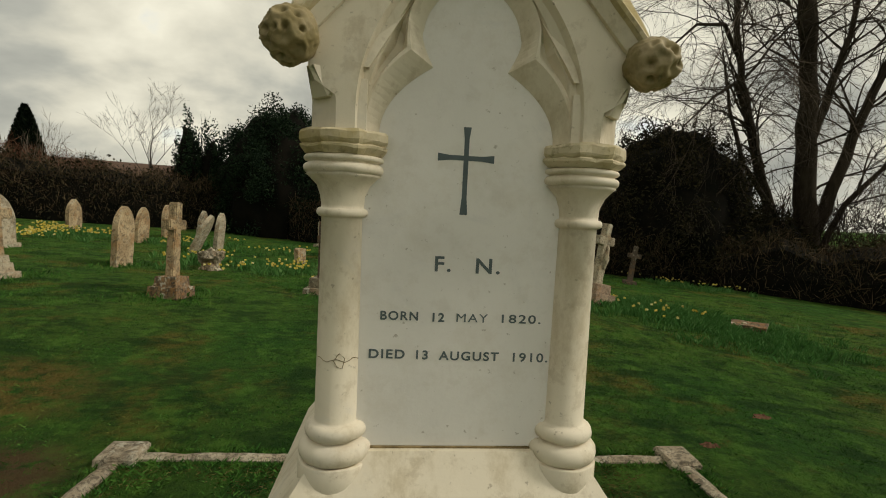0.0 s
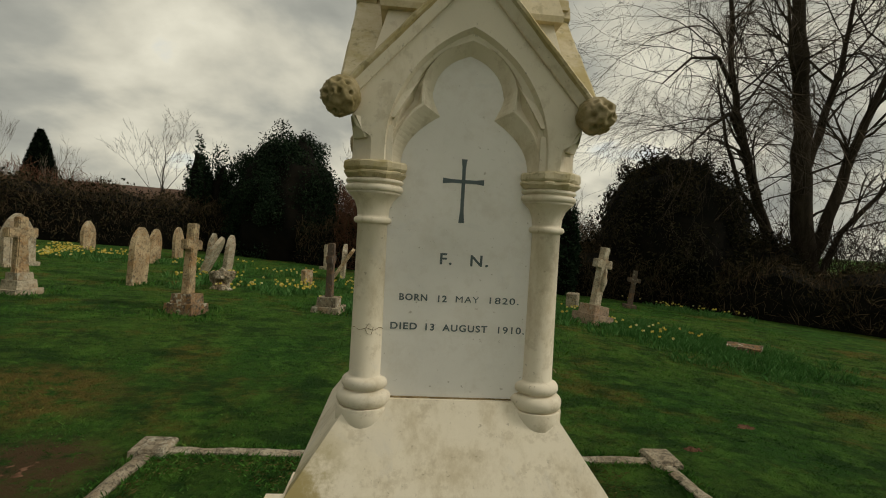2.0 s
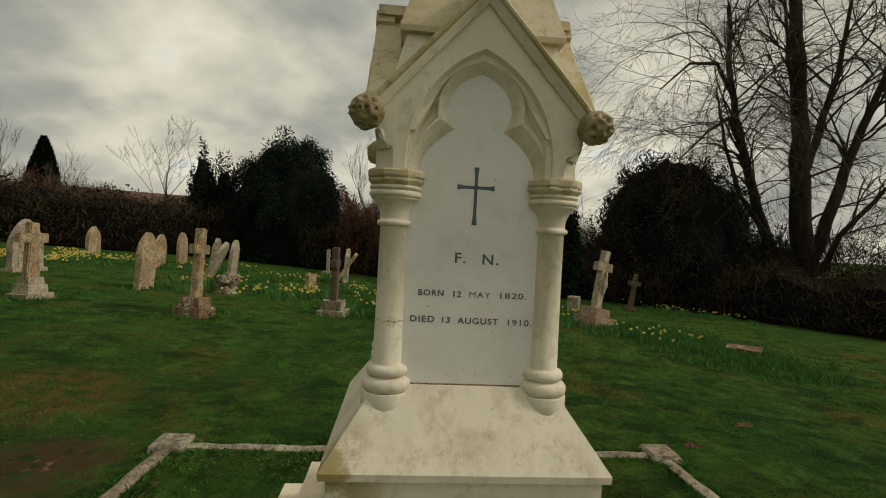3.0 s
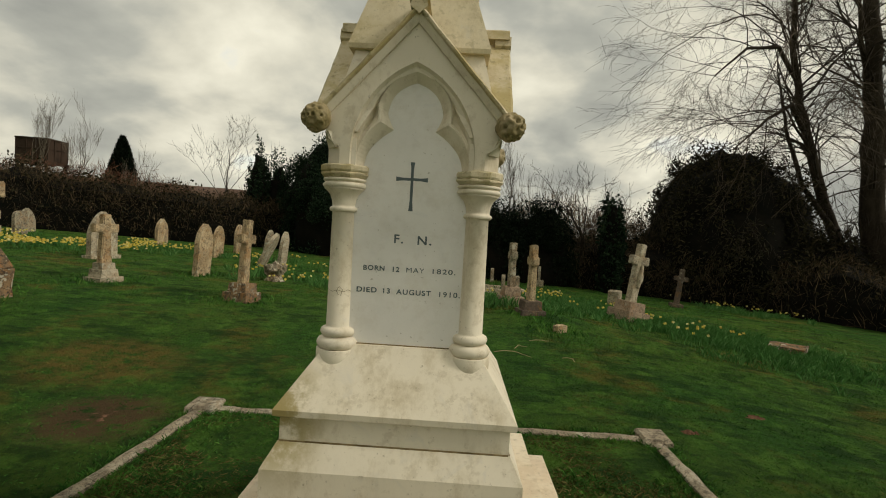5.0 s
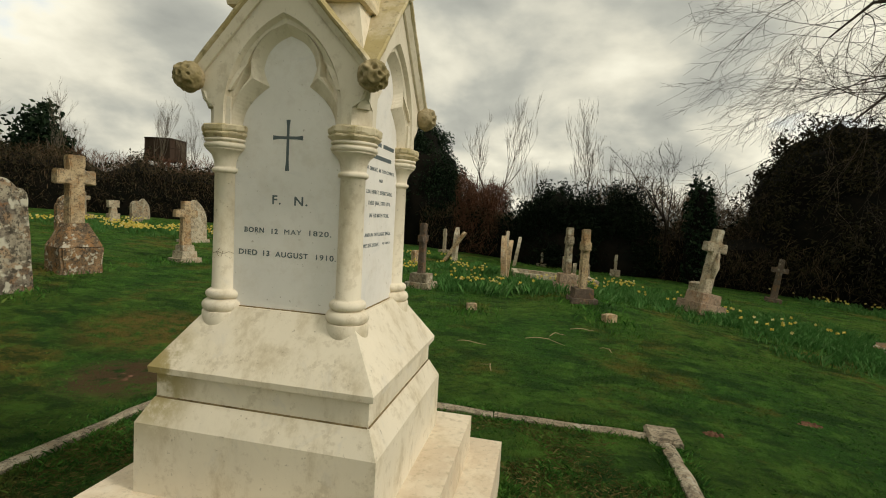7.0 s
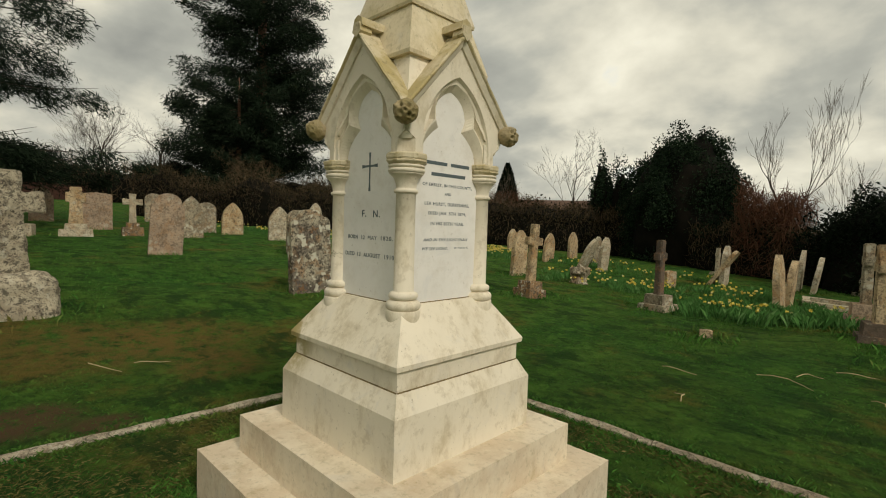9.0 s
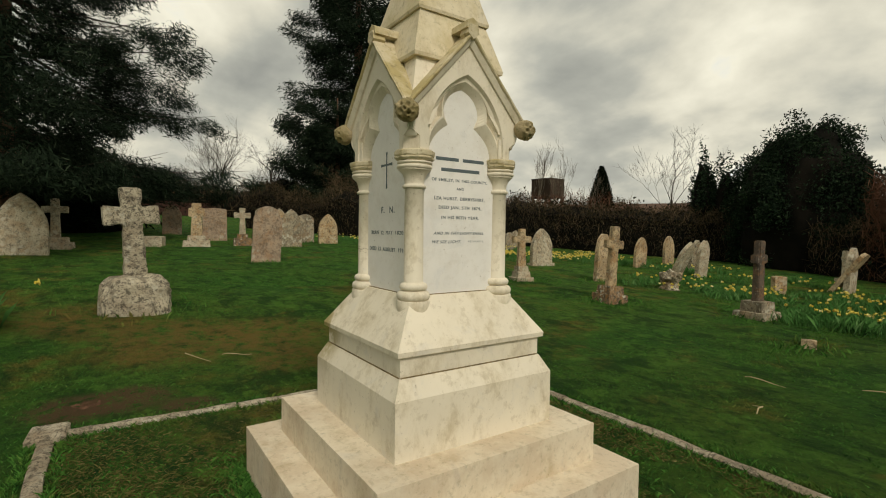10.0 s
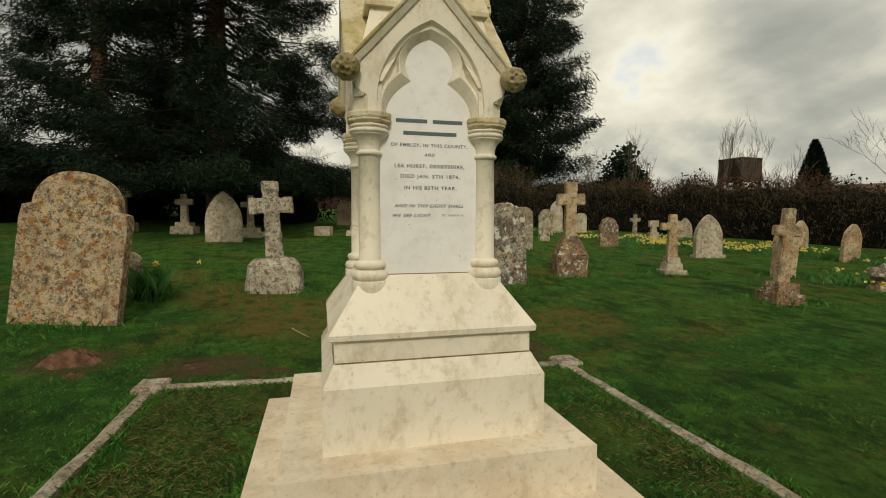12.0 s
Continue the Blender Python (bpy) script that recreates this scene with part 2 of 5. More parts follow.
# near black: the shade inside hedges and crowns, put into the colour
SHADECORE = plain("inner_shade", (0.004, 0.0045, 0.003), (0.009, 0.0075, 0.005), 3)
BARK = plain("dark_bark", (0.028, 0.022, 0.016), (0.055, 0.043, 0.03), 8, stretch=(1, 1, 0.2))
PALEBARK = plain("pale_bark", (0.09, 0.075, 0.055), (0.15, 0.125, 0.095), 8, stretch=(1, 1, 0.2))
ASHBARK = plain("grey_bark", (0.06, 0.052, 0.042), (0.10, 0.088, 0.07), 8, stretch=(1, 1, 0.2))
FIRBARK = plain("red_brown_bark", (0.085, 0.045, 0.028), (0.15, 0.085, 0.055), 6, stretch=(1, 1, 0.25))
EARTH = plain("bare_earth", (0.085, 0.044, 0.026), (0.17, 0.092, 0.056), 12, bump=0.9)
RUSTY = plain("rusted_iron", (0.034, 0.024, 0.018), (0.066, 0.043, 0.031), 1.4, 0.8, 0.3, (1, 1, 0.3))
BRICKW = plain("brick_wall", (0.075, 0.036, 0.026), (0.05, 0.03, 0.024), 4)
ROOF = plain("barn_roof", (0.10, 0.065, 0.05), (0.14, 0.09, 0.065), 2)
MORTAR = plain("old_mortar", (0.14, 0.105, 0.05), (0.30, 0.23, 0.12), 30)
YELLOW = leafy("daffodil_petals", (0.62, 0.48, 0.06), (0.72, 0.60, 0.14), (0.80, 0.76, 0.42), 0.6)
STRAW = leafy("dead_stalks", (0.36, 0.29, 0.16), (0.45, 0.36, 0.2), (0.5, 0.42, 0.26), 0.9)

# ---- building helpers ----


def smooth01(v, lo, hi):
    w = np.clip((v - lo) / (hi - lo), 0, 1)
    return w * w * (3 - 2 * w)


def ground_z(x, y):
    """Height of the lawn: level round the plot, then a slope that falls towards +x."""
    x, y = np.asarray(x, float), np.asarray(y, float)
    r = np.hypot(x, y) + 1e-6
    f = np.minimum(1, 45 / r)
    p = 0.12 - 0.052 * x * f - 0.008 * y * f
    w = smooth01(np.hypot(x - 0.1, y - 1.1), 1.8, 5.3)
    swell = 0.20 * np.exp(-((x - 2.3) ** 2 + (y - 7.0) ** 2) / 5.1) + 0.12 * np.exp(-((x - 1.4) ** 2 + (y - 6.6) ** 2) / 0.6)
    return 0.11 * (1 - w) + p * w + swell


def gz(x, y):
    return float(ground_z(x, y))


def mesh_np(name, verts, faces, mat, smooth=False):
    """A mesh from arrays of corners and of equal-sized faces."""
    me = bpy.data.meshes.new(name)
    verts, faces = np.asarray(verts, np.float32), np.asarray(faces, np.int32)
    n = faces.shape[1]
    me.vertices.add(len(verts))
    me.vertices.foreach_set("co", verts.ravel())
    me.loops.add(faces.size)
    me.loops.foreach_set("vertex_index", faces.ravel())
    me.polygons.add(len(faces))
    me.polygons.foreach_set("loop_start", np.arange(0, faces.size, n, dtype=np.int32))
    me.update(calc_edges=True)
    me.validate()
    me.materials.append(mat)
    if smooth:
        me.shade_smooth()
    return me


def place(ob, m, parent=None):
    if parent is not None:
        ob.parent = parent
    ob.matrix_basis = m
    return ob


def part(name, bm, mat, parent=None, label="", m=None, smooth=False):
    """Links a bmesh as one mesh object, under a thing or a part."""
    me = bpy.data.meshes.new(name)
    bmesh.ops.recalc_face_normals(bm, faces=bm.faces)
    bm.to_mesh(me)
    bm.free()
    me.materials.append(mat)
    if smooth:
        me.shade_smooth()
    ob = new(name, me)
    place(ob, m or Matrix(), parent)
    return tagged(ob, label)


def thing(name, label, category, m, group="", kind=""):
    ob = new(name)
    ob.empty_display_size = 0.1
    ob.matrix_basis = m
    return tagged(ob, label, category, group, kind)


def prism(outline, z0, z1, bm=None, top=None):
    """A prism over an outline in x, y from z0 to z1; top: another outline for its upper end."""
    bm = bm or bmesh.new()
    lo = [bm.verts.new((x, y, z0)) for x, y in outline]
    hi = [bm.verts.new((x, y, z1)) for x, y in (top or outline)]
    n = len(lo)
    bm.faces.new(lo[::-1])
    bm.faces.new(hi)
    for i in range(n):
        bm.faces.new((lo[i], lo[(i + 1) % n], hi[(i + 1) % n], hi[i]))
    return bm


def square(h):
    return [(-h, -h), (h, -h), (h, h), (-h, h)]


def rect(w, d):
    return [(-w / 2, -d / 2), (w / 2, -d / 2), (w / 2, d / 2), (-w / 2, d / 2)]


def stack(profile):
    """Square rings (half width, height) joined upwards into one solid."""
    bm = bmesh.new()
    rings = [[bm.verts.new((x, y, z)) for x, y in square(h)] for h, z in profile]
    bm.faces.new(rings[0][::-1])
    bm.faces.new(rings[-1])
    for a, b in zip(rings, rings[1:]):
        for i in range(4):
            bm.faces.new((a[i], a[(i + 1) % 4], b[(i + 1) % 4], b[i]))
    return bm


def soften(bm, width=0.004, segments=2, angle=25):
    es = [e for e in bm.edges if len(e.link_faces) == 2 and e.calc_face_angle(0) > radians(angle)]
    bmesh.ops.bevel(bm, geom=es, offset=width, segments=segments, affect="EDGES", clamp_overlap=True)
    return bm


def lathe(profile, n=28):
    bm = bmesh.new()
    rings = [[bm.verts.new((r * math.cos(2 * math.pi * i / n), r * math.sin(2 * math.pi * i / n), z)) for i in range(n)] for r, z in profile]
    bm.faces.new(rings[0][::-1])
    bm.faces.new(rings[-1])
    for a, b in zip(rings, rings[1:]):
        for i in range(n):
            bm.faces.new((a[i], a[(i + 1) % n], b[(i + 1) % n], b[i]))
    return bm


def ring_profile(r, z, t, n=5):
    """A half-round bead of radius t about height z, standing on radius r."""
    return [(r + t * math.cos(a), z + t * math.sin(a)) for a in [math.pi * (i / n - 0.5) for i in range(n + 1)]]


def roughen(bm, amount, scale, seed=0.0):
    for v in bm.verts:
        q = v.co * scale + Vector((seed, seed * 1.7, -seed))
        v.co += Vector((noise.noise(q), noise.noise(q + Vector((9, 3, 1))), noise.noise(q + Vector((2, 8, 5))))) * amount
    return bm


def tube(bm, pts, radii, sides=5):
    """A tapered tube along points, added to bm."""
    rings = []
    for i, p in enumerate(pts):
        d = (pts[min(i + 1, len(pts) - 1)] - pts[max(i - 1, 0)]).normalized()
        s1 = d.orthogonal().normalized()
        s2 = d.cross(s1)
        rings.append([bm.verts.new(p + (s1 * math.cos(2 * math.pi * k / sides) + s2 * math.sin(2 * math.pi * k / sides)) * radii[i]) for k in range(sides)])
    for a, b in zip(rings, rings[1:]):
        for k in range(sides):
            bm.faces.new((a[k], a[(k + 1) % sides], b[(k + 1) % sides], b[k]))
    return bm


def refine(bm, size, rounds=3):
    """Cuts large faces into even triangles, so that roughening bends them cleanly."""
    bmesh.ops.triangulate(bm, faces=bm.faces[:])
    for _ in range(rounds):
        es = [e for e in bm.edges if e.calc_length() > size]
        if not es:
            break
        bmesh.ops.subdivide_edges(bm, edges=es, cuts=1)
        bmesh.ops.triangulate(bm, faces=[f for f in bm.faces if len(f.verts) > 3])
    return bm


# ---- ground ----
xs = np.concatenate([-np.geomspace(900, 16, 26), np.linspace(-15.5, 14, 190), np.geomspace(14.5, 900, 26)])
ys = np.concatenate([-np.geomspace(900, 6, 26), np.linspace(-5.5, 18, 160), np.geomspace(18.5, 900, 26)])
GX, GY = np.meshgrid(xs, ys)
GZ = ground_z(GX, GY)
bumps = np.array([noise.fractal((x * 0.9, y * 0.9, 0.0), 0.8, 2.0, 4) for x, y in zip(GX.ravel(), GY.ravel())]).reshape(GX.shape)
GZ = GZ + 0.012 * bumps * (np.hypot(GX, GY) < 40)
nx, ny = len(xs), len(ys)
idx = np.arange(nx * ny).reshape(ny, nx)
quads = np.stack([idx[:-1, :-1], idx[:-1, 1:], idx[1:, 1:], idx[1:, :-1]], -1).reshape(-1, 4)
ground = new("ground", mesh_np("ground", np.stack([GX, GY, GZ], -1).reshape(-1, 3), quads, LAWN, True))
tagged(ground, "mown green churchyard lawn with yellowed patches", "lawn", kind="structure")

# ---- the monument ----
CX, CY = 0.10, 1.107
mon = thing("gothic_monument", "cream marble gothic grave monument with gables and corner columns", "monument", pose(CX, CY, 0))

part("lower_step", soften(stack([(0.633, 0.05), (0.633, 0.337)]), 0.006), STEP, mon, "worn stained marble step")
part("upper_step", soften(stack([(0.503, 0.33), (0.503, 0.494)]), 0.006), STEP, mon, "worn stained marble step")
part("plinth_block", soften(stack([(0.374, 0.49), (0.374, 0.704), (0.338, 0.772)]), 0.004), MARBLE, mon)
part("plinth_fillet", soften(stack([(0.334, 0.765), (0.334, 0.852)]), 0.003), MARBLE, mon)
part("apron", soften(stack([(0.334, 0.842), (0.350, 0.850), (0.352, 0.868), (0.232, 1.043)]), 0.003), MARBLE, mon, "sloping marble apron with ochre stains")
part("core", stack([(0.205, 1.03), (0.205, 1.60)]), MARBLE, mon)

# arch outlines in the plane of one face: u across, z up
SPRING = 1.582


def pointed(half, apex, stilt=1.625, n=28):
    """A stilted pointed arch from the left springing over the apex to the right."""
    rise = apex - stilt
    rad = (half * half + rise * rise) / (2 * half)
    a1 = math.atan2(rise, rad - half)
    left = [(-half, SPRING + (stilt - SPRING) * i / 4) for i in range(4)]
    m = n - 4
    left += [(rad - half - rad * math.cos(a1 * i / m), stilt + rad * math.sin(a1 * i / m)) for i in range(m + 1)]
    return left + [(-u, z) for u, z in left[-2::-1]]


def foil(p0, bulge, p1, n):
    """A curve through three points, as a bent line of n steps without its last point."""
    pts = []
    for i in range(n):
        t = i / n
        c = [2 * b - (a + d) / 2 for a, b, d in zip(p0, bulge, p1)]
        pts.append(tuple((1 - t) ** 2 * a + 2 * t * (1 - t) * b + t * t * d for a, b, d in zip(p0, c, p1)))
    return pts


def trefoil(foot, low, cusp, wide, apex):
    """A cusped outline inside the arch, the same number of points as pointed()."""
    left = foil((-foot, SPRING), (-low[0], low[1]), (-cusp[0], cusp[1]), 13)
    left += foil((-cusp[0], cusp[1]), (-wide[0] * 0.985, wide[1] - 0.020), (-wide[0], wide[1]), 5)
    left += foil((-wide[0], wide[1]), (-wide[0] * 0.70, (wide[1] + apex) / 2 + 0.010), (0.0, apex), 10)
    left.append((0.0, apex))
    return left + [(-u, z) for u, z in left[-2::-1]]


GABLE_H, EAVE, APEX, CHAMFER = 0.262, 1.738, 2.028, 0.046


def gable_point(u, z):
    """Where a ray from low in the arch through (u, z) meets the outline of the gable."""
    du, dz = u, z - SPRING
    best = 9.0
    if abs(du) > 1e-9:
        best = min(best, GABLE_H / abs(du))
    slope = (APEX - EAVE) / GABLE_H
    best = min(best, (APEX - SPRING) / (dz + slope * abs(du)) if dz + slope * abs(du) > 1e-9 else 9)
    u2, z2 = du * best, SPRING + dz * best
    edge = GABLE_H - CHAMFER * (1 - min(1, max(0, (z2 - 1.640) / 0.03)))
    return max(-edge, min(edge, u2)), z2


def face_mesh():
    """One gabled face with its moulded arch and cusped head; outward is -y."""
    bm = bmesh.new()
    arch, arch2, arch3 = pointed(0.187, 1.903), pointed(0.181, 1.894), pointed(0.176, 1.886)
    tre1 = trefoil(0.171, (0.158, 1.662), (0.103, 1.726), (0.108, 1.775), 1.879)
    tre2 = trefoil(0.150, (0.132, 1.648), (0.064, 1.708), (0.083, 1.766), 1.853)
    outer = [gable_point(u, z) for u, z in arch]
    n = len(arch)

    def mid(f, sink):
        pts = []
        for a, b in zip(arch3, tre1):
            wide = math.hypot(a[0] - b[0], a[1] - b[1])
            pts.append(((a[0] * (1 - f) + b[0] * f), (a[1] * (1 - f) + b[1] * f), -0.2455 + sink * min(1, max(0, (wide - 0.016) / 0.02))))
        return pts

    loops = [
        [(u, z, -GABLE_H) for u, z in outer],
        [(u, z, -GABLE_H) for u, z in arch],
        [(u, z, -0.2475) for u, z in arch2],
        [(u, z, -0.2455) for u, z in arch3],
        mid(0.25, 0.004), mid(0.45, 0.024), mid(0.7, 0.024), mid(0.86, 0.0),
        [(u, z, -0.2455) for u, z in tre1],
        [(u, z, -0.217) for u, z in tre2],
    ]
    rows = [[bm.verts.new((u, d, z)) for u, z, d in lp] for lp in loops]
    for a, b in zip(rows, rows[1:]):
        for i in range(n - 1):
            if (a[i].co - a[i + 1].co).length > 1e-6:
                bm.faces.new((a[i], a[i + 1], b[i + 1], b[i]))
    # the underside and the roof slopes back to the middle
    deep = [bm.verts.new((v.co.x, -0.172 if abs(v.co.x) > 0.2 else -0.02, v.co.z)) for v in rows[0]]
    for i in range(n - 1):
        if max(abs(rows[0][i].co.x), abs(rows[0][i + 1].co.x)) < GABLE_H - 0.001:
            bm.faces.new((rows[0][i + 1], rows[0][i], deep[i], deep[i + 1]))
    for side in (0, n - 1):
        foot = [r[side] for r in rows]
        u = rows[-1][side].co.x
        bm.faces.new(foot + [bm.verts.new((u, -abs(u), SPRING))])
    bmesh.ops.delete(bm, geom=[v for v in bm.verts if not v.link_faces], context="VERTS")
    return bm


STRIP = [(-0.262, -0.013), (-0.284, -0.013), (-0.2905, -0.009), (-0.292, -0.003), (-0.286, 0.002), (-0.150, 0.002), (-0.150, -0.013)]
BAND = [(-0.262, -0.031), (-0.2705, -0.031), (-0.2835, -0.0128), (-0.25, -0.0128), (-0.25, -0.031)]


def coping_mesh(sign, prof, rough):
    """One raking member of half a gable, mitred at the apex."""
    bm = bmesh.new()
    a, b = Vector((0.280 * sign, 0, 1.752)), Vector((0, 0, 2.060))
    run = (b - a).normalized()
    up = Vector((run.z * sign, 0, abs(run.x)))
    rings = []
    steps = 10
    for s in range(steps + 1):
        q = a + (b - a) * (s / steps)
        ring = []
        for y, h in prof:
            v = q + up * h
            v.y = min(y, -abs(v.x) + 0.002)
            if s == steps:
                v = v - run * (v.x / run.x)
            ring.append(bm.verts.new(v))
        rings.append(ring)
    m = len(prof)
    for r1, r2 in zip(rings, rings[1:]):
        for i in range(m):
            bm.faces.new((r1[i], r1[(i + 1) % m], r2[(i + 1) % m], r2[i]))
    bm.faces.new(rings[0][::-1])
    bm.faces.new(rings[-1])
    return roughen(bm, rough, 25, sign)


def boss_mesh(seed):
    """A round foliate boss: a worn knob with drilled leaf lobes over its outer face."""
    bm = bmesh.new()
    bmesh.ops.create_icosphere(bm, subdivisions=5, radius=0.042)
    axis = Vector((-1, -1, -0.15)).normalized()
    s1 = axis.orthogonal().normalized()
    s2 = axis.cross(s1)
    rnd = random.Random(int(seed * 7))
    holes = [(axis, 7, 0.30)]
    for ring, cnt, size in ((27, 4, 8), (50, 7, 8), (76, 8, 7)):
        for j in range(cnt):
            a = 2 * math.pi * (j + rnd.uniform(-0.28, 0.28)) / cnt + seed
            r = radians(ring + rnd.uniform(-6, 6))
            d = axis * math.cos(r) + (s1 * math.cos(a) + s2 * math.sin(a)) * math.sin(r)
            holes.append((d.normalized(), size * rnd.uniform(0.6, 1.5), rnd.uniform(0.08, 0.34)))
    for v in bm.verts:
        d = v.co.normalized()
        q = d * 1.7 + Vector((seed * 5.1, seed * 2.3, seed))
        f = 0.12 * noise.noise(q) + 0.05 * noise.noise(q * 4) + 0.02 * noise.noise(q * 11)
        for h, size, deep in holes:
            ang = math.degrees(d.angle(h, 0.0))
            if ang < 3 * size:
                f -= deep * math.exp(-(ang / size) ** 2)
                f += 0.05 * math.exp(-((ang - 1.7 * size) / (0.6 * size)) ** 2)
        v.co = d * 0.042 * (1 + f)
    return bm


face_me = None
for i in range(4):
    turn = pose(0, 0, 0, 0, 0, 90 * i)
    if face_me is None:
        f0 = part("gabled_face", face_mesh(), MARBLE, mon)
        face_me = f0.data
    else:
        place(new("gabled_face", face_me), turn, mon)
    bm = prism([(-0.186, 1.040), (0.186, 1.040), (0.186, 1.62), (0.135, 1.75), (0.0, 1.885), (-0.135, 1.75), (-0.186, 1.62)], 0.2, 0.2165)
    part("tablet", bm, TABLET, mon, "smooth pale marble tablet", turn @ pose(0, 0, 0, 90))
    for sg in (-1, 1):
        part("gable_coping", coping_mesh(sg, STRIP, 0.003), AGED, mon, "ochre-lichened marble coping", turn)
        part("gable_band", coping_mesh(sg, BAND, 0.0), MARBLE, mon, "", turn)
    bm = soften(prism([(-0.030, 0), (0.030, 0), (0.022, 0.030), (0.0, 0.042), (-0.022, 0.030)], 0.10, 0.288), 0.004)
    part("ridge_cap", bm, AGED, mon, "", turn @ pose(0, 0, 2.072, 90))
    part("apex_block", soften(prism([(0.0, 2.030), (0.026, 2.052), (0.017, 2.086), (-0.017, 2.086), (-0.026, 2.052)], 0.24, 0.2945), 0.005), AGED, mon, "", turn @ pose(0, 0, 0, 90))
    part("boss", boss_mesh(i + 1.0), BOSS, mon, "eroded carved foliate boss", turn @ pose(-0.284, -0.284, 1.720), True)
    # the chamfered corner between capital and boss, with its small flared stop
    c0 = GABLE_H - CHAMFER + 0.001
    flat_ = [(-c0, -GABLE_H), (-0.17, -GABLE_H + 0.01), (-0.17, -0.17), (-GABLE_H + 0.01, -0.17), (-GABLE_H, -c0)]
    part("corner_chamfer", prism(flat_, 1.58, 1.672), MARBLE, mon, "", turn)
    low = [(-0.020, -0.010), (0.020, -0.010), (0.020, 0.02), (-0.020, 0.02)]
    high = [(-0.009, -0.030), (0.009, -0.030), (0.030, 0.02), (-0.030, 0.02)]
    part("corbel", soften(prism(low, 1.640, 1.685, top=high), 0.003), MARBLE, mon, "", turn @ pose(-0.2385, -0.2385, 0, 0, 0, -45))

for i in range(4):
    bm = soften(prism(rect(0.34, 0.006), 1.037, 1.046), 0.0015, 1)
    part("mortar_joint", roughen(bm, 0.001, 60), MORTAR, mon, "", pose(0, 0, 0, 0, 0, 90 * i) @ pose(0, -0.2185, 0))
    bm = soften(prism(rect(0.664, 0.004), 0.7715, 0.7765), 0.001, 1)
    part("mortar_joint", bm, MORTAR, mon, "", pose(0, 0, 0, 0, 0, 90 * i) @ pose(0, -0.335, 0))

shaft = [(0.064, 0.940), (0.064, 1.024), (0.062, 1.027)] + ring_profile(0.045, 1.043, 0.0195, 8) + ring_profile(0.040, 1.078, 0.0145, 8) + [(0.0375, 1.096), (0.0365, 1.30), (0.0358, 1.448)] + ring_profile(0.037, 1.457, 0.008, 6)
shaft += [(0.037, 1.470), (0.039, 1.485), (0.046, 1.503), (0.058, 1.516), (0.064, 1.520)] + ring_profile(0.060, 1.530, 0.008, 6) + [(0.060, 1.540)] + ring_profile(0.0625, 1.546, 0.005, 6)
shaft += [(0.052, 1.553)]
cap_top = [(0.058, 1.550), (0.067, 1.5525), (0.0765, 1.5615), (0.0765, 1.5655), (0.0725, 1.568), (0.0755, 1.571), (0.0775, 1.575), (0.0775, 1.586), (0.0735, 1.5905)]
for i, (sx, sy) in enumerate(((-1, -1), (1, -1), (1, 1), (-1, 1))):
    col = part("corner_column", roughen(lathe(shaft, 32), 0.0012, 45, i), MARBLE, mon, "round marble column with moulded capital and base", pose(0.207 * sx, 0.207 * sy, 0), True)
    bm = lathe(cap_top, 8)
    bmesh.ops.rotate(bm, verts=bm.verts, matrix=Matrix.Rotation(math.pi / 8, 3, "Z"))
    bmesh.ops.subdivide_edges(bm, edges=[e for e in bm.edges if e.calc_length() > 0.04], cuts=5, use_grid_fill=True)
    part("abacus", roughen(roughen(bm, 0.0035, 38, i), 0.0018, 120, i), AGED, col, "weathered octagonal marble abacus")

# the old break in one column: a hairline round the shaft and a small diamond of mortar
bm = bmesh.new()
ring = [Vector((-0.207 + 0.0372 * math.cos(a), -0.207 + 0.0372 * math.sin(a), 1.207 + 0.003 * math.sin(a * 7))) for a in [radians(-150 + 12 * k) for k in range(14)]]
tube(bm, ring, [0.0007] * len(ring), 4)
patch = [Vector((-0.207 + 0.0372 * math.cos(a), -0.207 + 0.0372 * math.sin(a), 1.207 + z)) for a, z in [(radians(-78 + dx), dz) for dx, dz in ((-17, 0), (-4, 0.013), (12, 0.004), (5, -0.014), (-8, -0.010), (-17, 0))]]
tube(bm, patch, [0.0008] * len(patch), 4)
part("crack", bm, MORTAR, mon, "hairline crack with a patched chip")

# spire in overlapping courses


def broach(profile, inner):
    """The lowest course: its corners rise between the gables, its sides lie behind them."""
    bm = bmesh.new()
    rings = []
    for h, z in profile:
        c = max(0.03, 0.168 - 0.56 * (z - 1.69))
        ring = []
        for k in range(4):
            m = Matrix.Rotation(k * math.pi / 2, 3, "Z")
            hh = max(h, c + 0.004)
            for p in ((inner, c), (hh, c), (hh, hh), (c, hh), (c, inner)):
                ring.append(bm.verts.new(m @ Vector((p[0], p[1], z))))
        rings.append(ring)
    n = len(rings[0])
    bm.faces.new(rings[0][::-1])
    bm.faces.new(rings[-1])
    for a, b in zip(rings, rings[1:]):
        for i in range(n):
            bm.faces.new((a[i], a[(i + 1) % n], b[(i + 1) % n], b[i]))
    return bm


part("spire_course", broach([(0.256, 1.69), (0.254, 1.715), (0.237, 1.79), (0.218, 1.87), (0.198, 1.952)], 0.165), MARBLE, mon)
stages = [[(0.216, 1.952), (0.218, 1.966), (0.156, 2.175)], [(0.172, 2.152), (0.174, 2.164), (0.096, 2.44)], [(0.112, 2.422), (0.112, 2.434), (0.022, 2.74), (0.0, 2.75)]]
for prof in stages:
    part("spire_course", soften(stack(prof), 0.004), SPIRE, mon, "weathered marble spire course")


